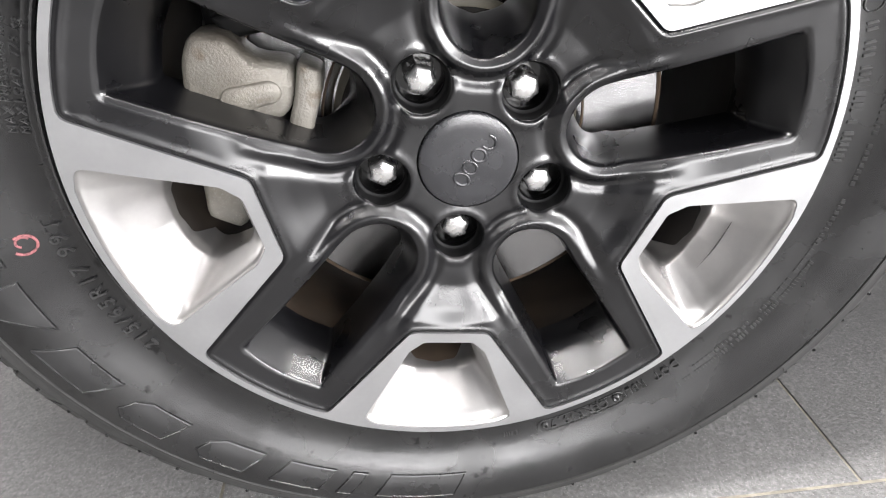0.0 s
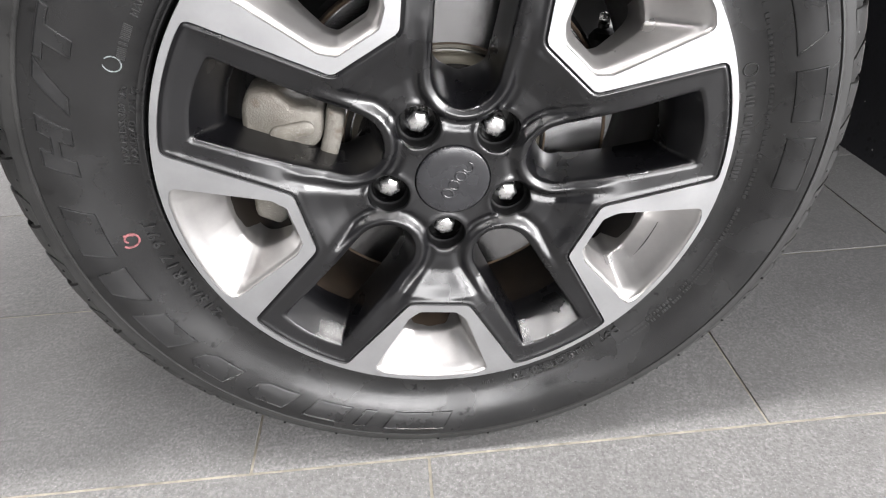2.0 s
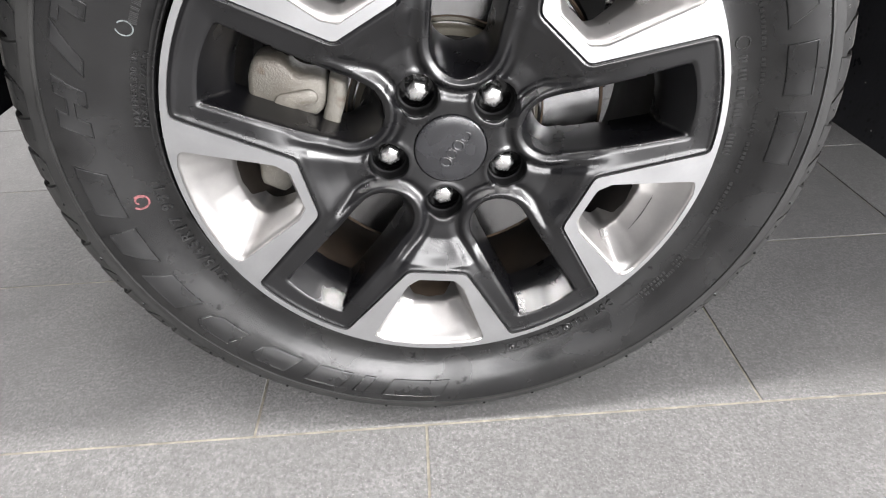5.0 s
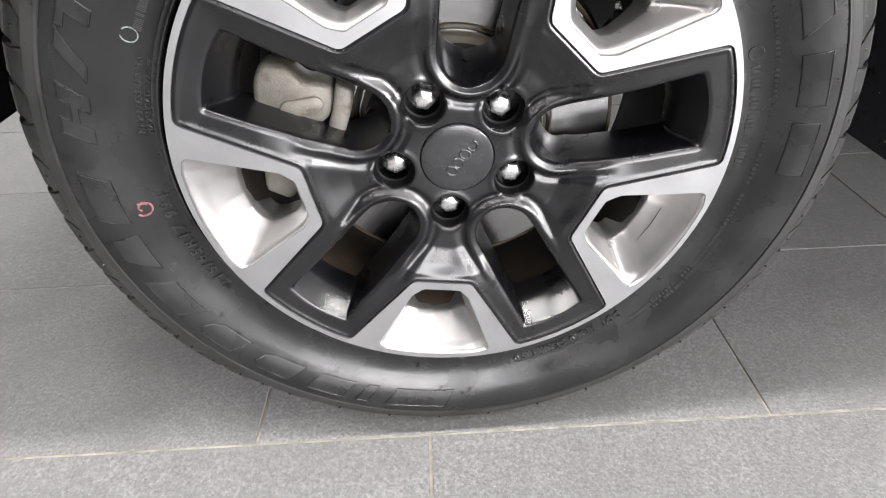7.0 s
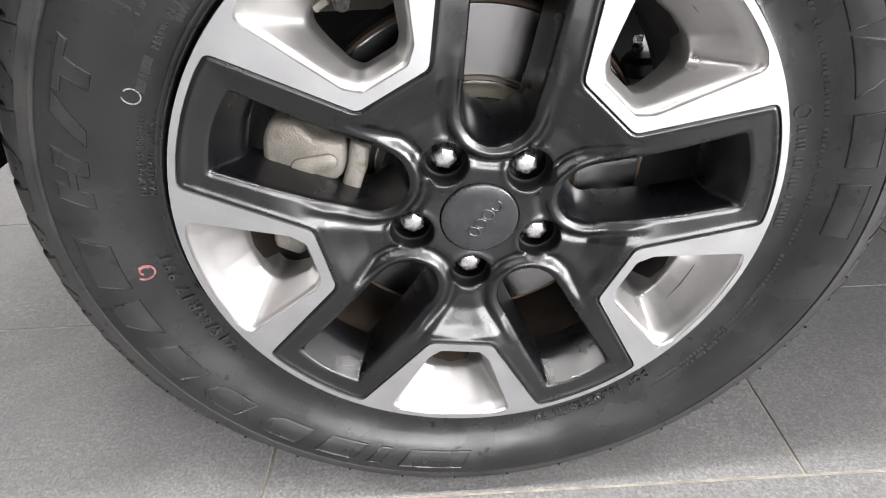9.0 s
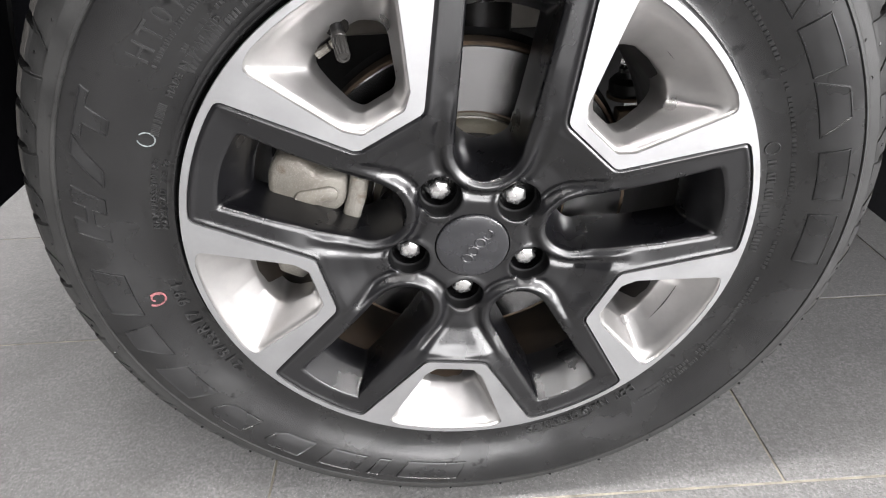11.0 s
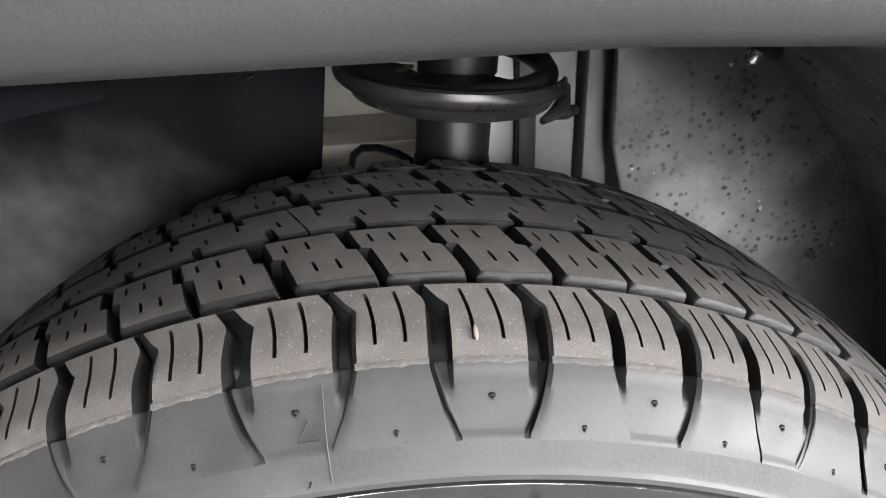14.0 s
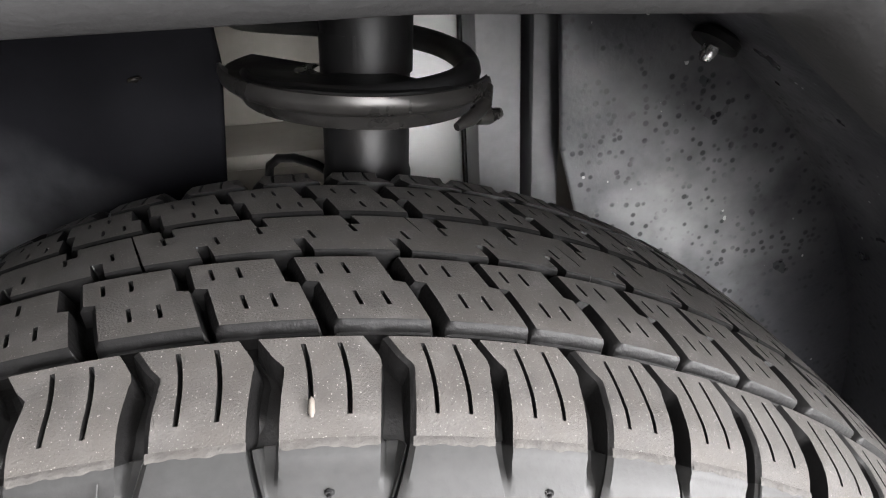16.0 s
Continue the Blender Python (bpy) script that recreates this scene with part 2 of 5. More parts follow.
def loft(rings, closed=True, cap=False):
    """Quads between rings of equally many points; closed: each ring is a loop."""
    bm = bmesh.new()
    vs = [[bm.verts.new(p) for p in ring] for ring in rings]
    n = len(vs[0])
    for a, b in zip(vs, vs[1:]):
        for k in range(n if closed else n - 1):
            bm.faces.new((a[k], a[(k + 1) % n], b[(k + 1) % n], b[k]))
    if cap:
        bm.faces.new(vs[0])
        bm.faces.new(vs[-1])
    bmesh.ops.remove_doubles(bm, verts=bm.verts, dist=1e-6)
    bmesh.ops.recalc_face_normals(bm, faces=bm.faces)
    return bm


def lathe(prof, n=180, a0=0.0, a1=360.0):
    """Turns (radius, y) about the y axis."""
    rings = [[(r * math.cos(radians(a0 + (a1 - a0) * k / n)), y, r * math.sin(radians(a0 + (a1 - a0) * k / n))) for r, y in prof] for k in range(n + 1)]
    return loft(rings, closed=False)


def box(x0, y0, z0, x1, y1, z1, bevel=0.0):
    bm = bmesh.new()
    bmesh.ops.create_cube(bm, size=1, matrix=Matrix.Translation(((x0 + x1) / 2, (y0 + y1) / 2, (z0 + z1) / 2)) @ Matrix.Diagonal((x1 - x0, y1 - y0, z1 - z0, 1)))
    if bevel:
        bmesh.ops.bevel(bm, geom=bm.edges[:], offset=bevel, segments=2, affect="EDGES", profile=0.5)
    return bm


def tube(points, radius, n=12, cap=True):
    """A round bar along points; radius may be a list."""
    rings = []
    pts = [Vector(p) for p in points]
    for k, p in enumerate(pts):
        d = (pts[min(k + 1, len(pts) - 1)] - pts[max(k - 1, 0)]).normalized()
        side = d.orthogonal().normalized() if k == 0 else (side - d * side.dot(d)).normalized()
        up = d.cross(side)
        r = radius[k] if isinstance(radius, (list, tuple)) else radius
        rings.append([p + r * (math.cos(2 * math.pi * j / n) * side + math.sin(2 * math.pi * j / n) * up) for j in range(n)])
    return loft(rings, True, cap)


def slab(outline, y0, y1, bevel=0.0):
    """A plate in the x-z plane between two depths, from an outline of (x, z)."""
    bm = bmesh.new()
    a = [bm.verts.new((x, y0, z)) for x, z in outline]
    b = [bm.verts.new((x, y1, z)) for x, z in outline]
    bm.faces.new(a), bm.faces.new(b)
    for k in range(len(a)):
        bm.faces.new((a[k - 1], a[k], b[k], b[k - 1]))
    bmesh.ops.recalc_face_normals(bm, faces=bm.faces)
    if bevel:
        bmesh.ops.bevel(bm, geom=bm.edges[:], offset=bevel, segments=2, affect="EDGES", profile=0.5)
    return bm


def rounded(points, radii, seg=5):
    """A polyline whose inner corners are rounded."""
    out = [Vector(points[0])]
    for p, q, r, rad in zip(points, points[1:], points[2:], radii):
        p, q, r = Vector(p), Vector(q), Vector(r)
        u, v = (p - q).normalized(), (r - q).normalized()
        if rad <= 0:
            out.append(q)
            continue
        half = math.acos(max(-1, min(1, u.dot(v)))) / 2
        t = min(rad / math.tan(half), 0.49 * (p - q).length, 0.49 * (r - q).length)
        a, c = q + u * t, q + v * t
        for k in range(seg + 1):
            s = k / seg
            out.append((1 - s) ** 2 * a + 2 * s * (1 - s) * q + s * s * c)
    return out + [Vector(points[-1])]


def dense(pts, step):
    out = [Vector(pts[0])]
    for a, b in zip(pts, pts[1:]):
        a, b = Vector(a), Vector(b)
        n = max(1, round((b - a).length / step))
        out += [a.lerp(b, k / n) for k in range(1, n + 1)]
    return out


def resample(pts, n):
    """n + 1 points at equal steps along a polyline."""
    ps = np.array([tuple(p) for p in pts])
    s = np.r_[0, np.cumsum(np.linalg.norm(np.diff(ps, axis=0), axis=1))]
    return [Vector((np.interp(v, s, ps[:, 0]), np.interp(v, s, ps[:, 1]))) for v in np.linspace(0, s[-1], n + 1)]


def smoothstep(a, b, v):
    t = np.clip((v - a) / (b - a), 0, 1)
    return t * t * (3 - 2 * t)


def distance(points, line):
    """Distance of (n, 2) points from a polyline."""
    p = np.asarray(points, float)[:, None]
    a, b = np.array([tuple(q) for q in line[:-1]]), np.array([tuple(q) for q in line[1:]])
    d = b - a
    t = np.clip(((p - a) * d).sum(-1) / np.maximum((d * d).sum(-1), 1e-12), 0, 1)
    return np.linalg.norm(p - (a + t[..., None] * d), axis=-1).min(1)


def inside(points, poly):
    """Whether (n, 2) points lie in a closed polygon."""
    p = np.asarray(points, float)
    q = np.array([tuple(v) for v in poly])
    hit = np.zeros(len(p), bool)
    for (x0, y0), (x1, y1) in zip(q, np.roll(q, -1, axis=0)):
        cross = (y0 > p[:, 1]) != (y1 > p[:, 1])
        with np.errstate(divide="ignore", invalid="ignore"):
            hit ^= cross & (p[:, 0] < (x1 - x0) * (p[:, 1] - y0) / (y1 - y0) + x0)
    return hit


# ---- the room ----
floor = tagged(new("floor", None), kind="structure")
part("grout", box(-ROOM_X, ROOM_Y0, -0.12, ROOM_X, ROOM_Y1, -0.0016), GROUT, floor)
def boxes(*dims):
    """Several plain boxes in one mesh."""
    bm = bmesh.new()
    for d in dims:
        one = box(*d)
        me = bpy.data.meshes.new("piece")
        one.to_mesh(me)
        one.free()
        bm.from_mesh(me)
        bpy.data.meshes.remove(me)
    return bm


def pierced(u0, u1, hole_u0, hole_u1, hole_z0, hole_z1, v0, v1, along_x):
    """A wall with one opening: u runs along it, v through it."""
    rows = ((u0, hole_u0, -0.1, ROOM_Z), (hole_u1, u1, -0.1, ROOM_Z), (hole_u0, hole_u1, -0.1, hole_z0), (hole_u0, hole_u1, hole_z1, ROOM_Z))
    return boxes(*[(a, v0, c, b, v1, d) if along_x else (v0, a, c, v1, b, d) for a, b, c, d in rows])


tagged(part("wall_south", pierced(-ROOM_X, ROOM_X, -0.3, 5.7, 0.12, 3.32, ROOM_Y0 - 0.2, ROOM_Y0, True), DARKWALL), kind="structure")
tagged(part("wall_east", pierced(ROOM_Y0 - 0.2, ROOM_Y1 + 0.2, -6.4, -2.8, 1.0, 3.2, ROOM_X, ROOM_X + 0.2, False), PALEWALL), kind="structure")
tagged(part("wall_north", pierced(-ROOM_X, ROOM_X, -3.2, 3.2, 0.15, 2.3, ROOM_Y1, ROOM_Y1 + 0.2, True), WALL), kind="structure")
tagged(part("wall_west", box(-ROOM_X - 0.2, ROOM_Y0 - 0.2, -0.1, -ROOM_X, ROOM_Y1 + 0.2, ROOM_Z), DARKWALL), kind="structure")
# frames built round the three added fill lamps, no such windows are seen
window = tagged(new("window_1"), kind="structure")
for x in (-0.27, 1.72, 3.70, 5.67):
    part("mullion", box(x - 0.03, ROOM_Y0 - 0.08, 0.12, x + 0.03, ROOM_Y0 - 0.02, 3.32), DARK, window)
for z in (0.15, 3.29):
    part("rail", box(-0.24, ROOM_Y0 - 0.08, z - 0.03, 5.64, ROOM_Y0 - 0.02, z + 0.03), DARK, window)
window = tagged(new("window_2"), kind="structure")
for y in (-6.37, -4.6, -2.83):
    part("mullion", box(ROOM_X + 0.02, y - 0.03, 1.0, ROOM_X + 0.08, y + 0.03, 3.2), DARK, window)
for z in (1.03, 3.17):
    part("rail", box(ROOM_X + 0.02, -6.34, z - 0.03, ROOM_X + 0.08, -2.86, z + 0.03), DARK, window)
window = tagged(new("window_3"), kind="structure")
for x in (-3.17, -1.06, 1.06, 3.17):
    part("mullion", box(x - 0.03, ROOM_Y1 + 0.02, 0.15, x + 0.03, ROOM_Y1 + 0.08, 2.3), DARK, window)
for z in (0.18, 2.27):
    part("rail", box(-3.14, ROOM_Y1 + 0.02, z - 0.03, 3.14, ROOM_Y1 + 0.08, z + 0.03), DARK, window)
tagged(part("ceiling", box(-ROOM_X - 0.2, ROOM_Y0 - 0.2, ROOM_Z, ROOM_X + 0.2, ROOM_Y1 + 0.2, ROOM_Z + 0.2), CEIL), kind="structure")

# trays added over the lamp rows, none of them is seen
tray = None
for lamp_y in (-0.35, -1.9, 2.8):
    for lamp_x in (-3.6, -1.2, 1.2, 3.6):
        if tray is None:
            tray = tagged(part("ceiling_light", boxes((-0.78, -0.15, -0.012, 0.78, 0.15, 0.0), (-0.78, -0.15, -0.05, 0.78, -0.135, -0.012), (-0.78, 0.135, -0.05, 0.78, 0.15, -0.012)), CEIL), "added long white tray over an unseen ceiling lamp", "ceiling light", "ceiling lights")
            tray.matrix_world = pose(lamp_x, lamp_y, ROOM_Z - 0.002)
        else:
            copy_thing(tray, pose(lamp_x, lamp_y, ROOM_Z - 0.002))

# ---- the alloy rim: one half of a fifth, mirrored and turned ----
wheel = tagged(new("alloy_wheel"), "black and machined silver alloy road wheel with a worn tyre", "alloy wheel")
wheel.matrix_world = pose(0, 0, ZC, 0, -PHI, 0)
rim = tagged(new("rim"), "five-spoke rim in satin black with machined silver faces")
rim.parent = wheel

S36, C36 = math.sin(radians(36)), math.cos(radians(36))
R_FACE, R_SLOT, R_CAP = 0.2338, 0.2287, 0.0325


def to_silver(p):
    """From the frame of a slot (u across, v out) to that of the silver window beside it."""
    return Vector((p[0] * C36 - p[1] * S36, p[0] * S36 + p[1] * C36))


def to_slot(p):
    return Vector((p[0] * C36 + p[1] * S36, -p[0] * S36 + p[1] * C36))


def arc(r, a, b, n):
    return [Vector((r * math.sin(radians(a + (b - a) * k / n)), r * math.cos(radians(a + (b - a) * k / n)))) for k in range(n + 1)]


# All below lies in the frame of a slot, on its side u >= 0, from the slot's axis to the silver window's axis 36 degrees on.
SLOT = [Vector((0.0288 * math.sin(radians(q)), 0.0912 - 0.0296 * math.cos(radians(q)))) for q in np.linspace(0, 90, 25)]
SLOT = dense(SLOT[:-1] + rounded([tuple(SLOT[-1]), (0.0340, 0.2040), (0.0275, 0.2055)], [0.006])[:-1] + [(u, 0.2088 - 0.0033 * (u / 0.0275) ** 2) for u in np.linspace(0.0275, 0.0, 9)], 0.0017)

W_KEYS = [(0, 0.1372), (-0.0180, 0.1372), (-0.0285, 0.1465), (-0.0605, 0.2175)]
wind_s = rounded([*W_KEYS, tuple(arc(0.2292, -12.0, 0, 1)[0])], [0.006, 0.010, 0.007])
wind_s = dense(wind_s[:-1] + arc(0.2292, -12.0, 0, 8), 0.0018)
WINDOW = [to_slot(p) for p in wind_s]
edge_s = rounded([(0, 0.1288), (-0.0285, 0.1288), tuple(to_silver((0.0526, 0.2226)))], [0.009])
EDGE = [to_slot(p) for p in edge_s]
corner = Vector((0.0526, math.sqrt(R_SLOT**2 - 0.0526**2)))
EDGE = EDGE[:-1] + rounded([tuple(EDGE[-2]), tuple(corner), tuple(arc(R_SLOT, 6, 0, 1)[0])], [0.0075])[1:-1] + arc(R_SLOT, math.degrees(math.asin(0.04 / R_SLOT)), 0, 16)
EDGE = dense(EDGE, 0.0018)

NUT_R, NUT_AT = 0.0184, to_slot((0, 0.0560))
BORE = [NUT_AT + to_slot((NUT_R * math.cos(radians(a)), NUT_R * math.sin(radians(a)))) for a in np.linspace(270, 90, 31)]


def face_height(pts):
    """Depth y of the rim's front, over (n, 2) points in the frame of a slot."""
    p = np.asarray(pts, float)
    r = np.hypot(p[:, 0], p[:, 1])
    ang = np.degrees(np.arctan2(p[:, 0], p[:, 1]))
    base = np.interp(r, [0.03, 0.045, 0.075, 0.095, 0.112, 0.122, 0.135], [0.0150, 0.0142, 0.0155, 0.0125, 0.0060, 0.0012, 0.0008])
    d_slot, d_edge = distance(p, SLOT), distance(p, EDGE)
    lip = np.interp(p[:, 1], [0.06, 0.10, 0.13, 0.16, 0.21], [0.0125, 0.0122, 0.0052, 0.0026, 0.0026])
    width = np.interp(p[:, 1], [0.06, 0.11, 0.14], [0.0120, 0.0150, 0.0160])
    side = smoothstep(0, 1, 1 - d_slot / width)
    straight = np.clip(1 - (d_slot - 0.001) / (width - 0.001), 0, 1)
    far = smoothstep(0.115, 0.15, p[:, 1])
    side = side * (1 - far) + straight * far
    y = base * (1 - side) + lip * side
    near = 1 - smoothstep(0.11, 0.14, p[:, 1])
    y += near * (-0.0030 * np.exp(-(((d_slot - 0.0040) / 0.0034) ** 2)) + 0.0024 * np.exp(-(((d_slot - 0.0120) / 0.0040) ** 2)))
    d_bore = np.hypot(p[:, 0] - NUT_AT[0], p[:, 1] - NUT_AT[1]) - NUT_R
    y += -0.0008 * np.exp(-(((d_bore - 0.0020) / 0.0026) ** 2))
    # the spoke's spine dips between its two slots and rises to a bead along the silver
    spine = np.abs(ang - 36) * np.pi / 180 * r
    y += 0.0016 * np.exp(-((spine / 0.016) ** 2)) * smoothstep(0.08, 0.1, r) * (1 - smoothstep(0.11, 0.125, r))
    y += -0.0013 * np.exp(-(((d_edge - 0.0034) / 0.0016) ** 2)) * smoothstep(0.10, 0.125, r) + 0.0014 * np.exp(-(d_edge / 0.0012))
    y += 0.0009 * np.exp(-((d_slot / 0.0011) ** 2)) * smoothstep(0.1, 0.14, p[:, 1])
    return y


def half_fifth():
    step = 0.0018
    axis_a = [Vector((0, v)) for v in np.arange(R_CAP, SLOT[0][1], step * 0.8)] + [SLOT[0]]
    axis_a2 = dense([SLOT[-1], (0, R_SLOT), (0, R_FACE)], 0.0012)
    w_lo, w_hi = WINDOW[0], WINDOW[-1]
    b_lo, b_hi = BORE[0], BORE[-1]
    s_axis = lambda v: to_slot((0, v))  # noqa: E731
    axis_b = dense([s_axis(R_CAP), b_lo], step * 0.8) if b_lo.length > R_CAP else []
    axis_b2 = dense([b_hi, s_axis(0.1288), w_lo], step * 0.8)
    axis_b3 = dense([w_hi, s_axis(R_FACE)], 0.0012)
    chains = [axis_a, SLOT, axis_a2, arc(R_FACE, 0, 36, 90), axis_b3[::-1], WINDOW[::-1], axis_b2[::-1], BORE[::-1], axis_b[::-1], arc(R_CAP, 36, 0, 14), EDGE]
    verts, edges, seen = [], [], {}

    def add(p):
        k = (round(p[0] * 2e5), round(p[1] * 2e5))
        if k not in seen:
            seen[k] = len(verts)
            verts.append(Vector((p[0], p[1])))
        return seen[k]

    for chain in chains:
        ids = [add(p) for p in chain]
        edges += [(a, b) for a, b in zip(ids, ids[1:]) if a != b]
    gx, gy = np.meshgrid(np.arange(0, 0.15, step), np.arange(0, 0.236, step))
    g = np.stack([gx.ravel() + step / 2 * (np.round(gy.ravel() / step) % 2), gy.ravel()], 1)
    extra = []
    for line, offs in ((SLOT, (0.0009, 0.0020, 0.0032, 0.0045)), (EDGE, (0.0008, 0.0017, 0.0027, 0.0038, 0.0050))):
        for a, b in zip(line[::1], line[1:]):
            nrm = Vector((-(b - a)[1], (b - a)[0])).normalized()
            extra += [tuple((a + b) / 2 + nrm * o * s) for o in offs for s in (-1, 1)]
    for o in (0.0006, 0.0015, 0.0027, 0.004):
        extra += [tuple(NUT_AT + to_slot(((NUT_R + o) * math.cos(radians(a)), (NUT_R + o) * math.sin(radians(a))))) for a in np.linspace(264, 96, 40)]
    g = g[(distance(g, SLOT) > 0.0055) & (distance(g, EDGE) > 0.0060)]
    g = np.r_[np.array(extra), g]
    ang, rad = np.degrees(np.arctan2(g[:, 0], g[:, 1])), np.hypot(g[:, 0], g[:, 1])
    wall = [p for c in chains for p in c]
    ok = (ang > 0.2) & (ang < 35.8) & (rad > R_CAP + 0.0005) & (rad < R_FACE - 0.0004) & (g[:, 0] > 0.0004)
    gap = np.min(np.linalg.norm(g[ok][:, None] - np.array([tuple(p) for p in wall])[None], axis=2), axis=1)
    g = g[ok][gap > 0.0005]
    keep = []
    cells = {}
    for p in g:
        c = (int(p[0] / 0.0006), int(p[1] / 0.0006))
        if c not in cells:
            cells[c] = 1
            keep.append(Vector(p))
    verts += keep
    v2, _, faces, *_ = delaunay_2d_cdt(verts, edges, [], 0, 1e-6)
    pts = np.array([tuple(p) for p in v2])
    mid = np.array([pts[list(f)].mean(0) for f in faces])
    r, a = np.hypot(mid[:, 0], mid[:, 1]), np.degrees(np.arctan2(mid[:, 0], mid[:, 1]))
    slot_poly = [Vector((-0.01, SLOT[0][1])), *SLOT, Vector((-0.01, SLOT[-1][1]))]
    far = to_slot((0.02, 0.2292)), to_slot((0.02, 0.1372))
    wind_poly = [*WINDOW, *far]
    bore_d = np.hypot(mid[:, 0] - NUT_AT[0], mid[:, 1] - NUT_AT[1])
    size = np.array([abs(np.cross(pts[f[1]] - pts[f[0]], pts[f[2]] - pts[f[0]])) for f in faces])
    good = (size > 2e-9) & (a > -0.01) & (a < 36.01) & (r > R_CAP * 0.9995) & (r < R_FACE) & ~inside(mid, slot_poly) & ~inside(mid, wind_poly) & (bore_d > NUT_R * 0.999)
    black = inside(mid, [Vector((-0.01, 0)), to_slot((0.03, 0)), to_slot((0.03, 0.1288)), *EDGE, Vector((-0.01, R_SLOT))])
    return pts, [f for f, k in zip(faces, good) if k], [bool(b) for b, k in zip(black, good) if k]


def spun(pts, y, faces, turns, mirror=True):
    """A bmesh of the half fifth, mirrored, at each of the turns (degrees, counter-clockwise from the x axis to a slot's axis)."""
    bm = bmesh.new()
    used = sorted({k for f in faces for k in f})
    for turn in turns:
        for s in ((1, -1) if mirror else (1,)):
            at = {}
            c, n = math.cos(radians(turn)), math.sin(radians(turn))
            for k in used:
                u, v = s * pts[k][0], pts[k][1]
                at[k] = bm.verts.new((v * c - u * n, y[k], v * n + u * c))
            for f in faces:
                vs = [at[k] for k in f]
                try:
                    bm.faces.new(vs if s < 0 else vs[::-1])
                except ValueError:
                    pass
    bmesh.ops.remove_doubles(bm, verts=bm.verts, dist=4e-6)
    return bm


PTS, FACES, BLACKS = half_fifth()
HEIGHT = face_height(PTS)
SLOTS = [90 + 72 * k for k in range(5)]
def at_turn(u, v, y, turn):
    c, n = math.cos(radians(turn)), math.sin(radians(turn))
    return (v * c - u * n, y, v * n + u * c)


# the machined silver: an outline round each window, with a flat front and a turned edge
sil_faces = [f for f, b in zip(FACES, BLACKS) if not b]


def machined(turn):
    bm = bmesh.new()
    used = sorted({k for f in sil_faces for k in f})
    for s in (1, -1):
        at = {}
        for k in used:
            p = to_silver(PTS[k])
            at[k] = bm.verts.new(at_turn(s * p[0], p[1], 0.0, turn))
        for f in sil_faces:
            try:
                bm.faces.new([at[k] for k in f])
            except ValueError:
                pass
    bmesh.ops.remove_doubles(bm, verts=bm.verts, dist=4e-6)
    bmesh.ops.recalc_face_normals(bm, faces=bm.faces)
    if sum(f.normal.y for f in bm.faces) > 0:
        bmesh.ops.reverse_faces(bm, faces=bm.faces)
    rim_edges = [e for e in bm.edges if e.is_boundary]
    out = bmesh.ops.extrude_edge_only(bm, edges=rim_edges)["geom"]
    for v in {v for v in out if isinstance(v, bmesh.types.BMVert)}:
        v.co.y += 0.0028
    bmesh.ops.recalc_face_normals(bm, faces=bm.faces)
    return bm


first = part("machined_face", machined(126), MACHINED, rim, "flat machined silver face", smooth=30)
for k in range(1, 5):
    twin(first, rim, pose(0, 0, 0, 0, -72 * k, 0), "flat machined silver face")


# the silver scoop inside each window, from the face down to the hole through the rim
def scoop(turn):
    n_in, n_out = 26, 26
    hole = rounded([(0, 0.1455), (-0.0135, 0.1455), (-0.0205, 0.1525), (-0.0345, 0.1880), (-0.018, 0.1975), (0, 0.1990)], [0.008, 0.012, 0.014, 0.014])
    top = resample(wind_s, n_in + n_out)
    low = resample(hole, n_in + n_out)
    # pair the corners: both run from the inner middle to the outer middle
    def halfway(line, key):
        ps = dense(line, 0.0008)
        k = min(range(len(ps)), key=lambda j: (ps[j] - Vector(key)).length)
        return resample(ps[: k + 1], n_in)[:-1] + resample(ps[k:], n_out)
    top, low = halfway(wind_s, (-0.0600, 0.2185)), halfway(hole, (-0.0335, 0.1885))
    rings = []
    for s, dip in ((0, 0.0), (0.012, 0.0012), (0.04, 0.0032), (0.12, 0.14), (0.3, 0.33), (0.5, 0.53), (0.7, 0.72), (0.86, 0.87), (0.95, 0.95), (1.0, 1.0), (1.02, 1.3), (1.04, 1.9)):
        ring = []
        for a, b in zip(top, low):
            deep = np.interp(b[1], [0.1455, 0.17, 0.199], [0.019, 0.026, 0.040])
            q = a.lerp(b, min(s, 1.0)) * (1 if s <= 1 else 1 - (s - 1) * 0.1)
            y = 0.0012 + (dip if s < 0.05 else dip * deep) if s < 0.05 else max(0.0046, dip * deep)
            ring.append((q[0], q[1], y))
        rings.append(ring)
    rings = [[at_turn(-p[0], p[1], p[2], turn) for p in ring] + [at_turn(p[0], p[1], p[2], turn) for p in ring[::-1][1:]] for ring in rings]
    return loft(rings, closed=False)


first = part("window_scoop", scoop(126), SILVER, rim, "bright silver painted scoop", smooth=75)
for k in range(1, 5):
    twin(first, rim, pose(0, 0, 0, 0, -72 * k, 0), "bright silver painted scoop")


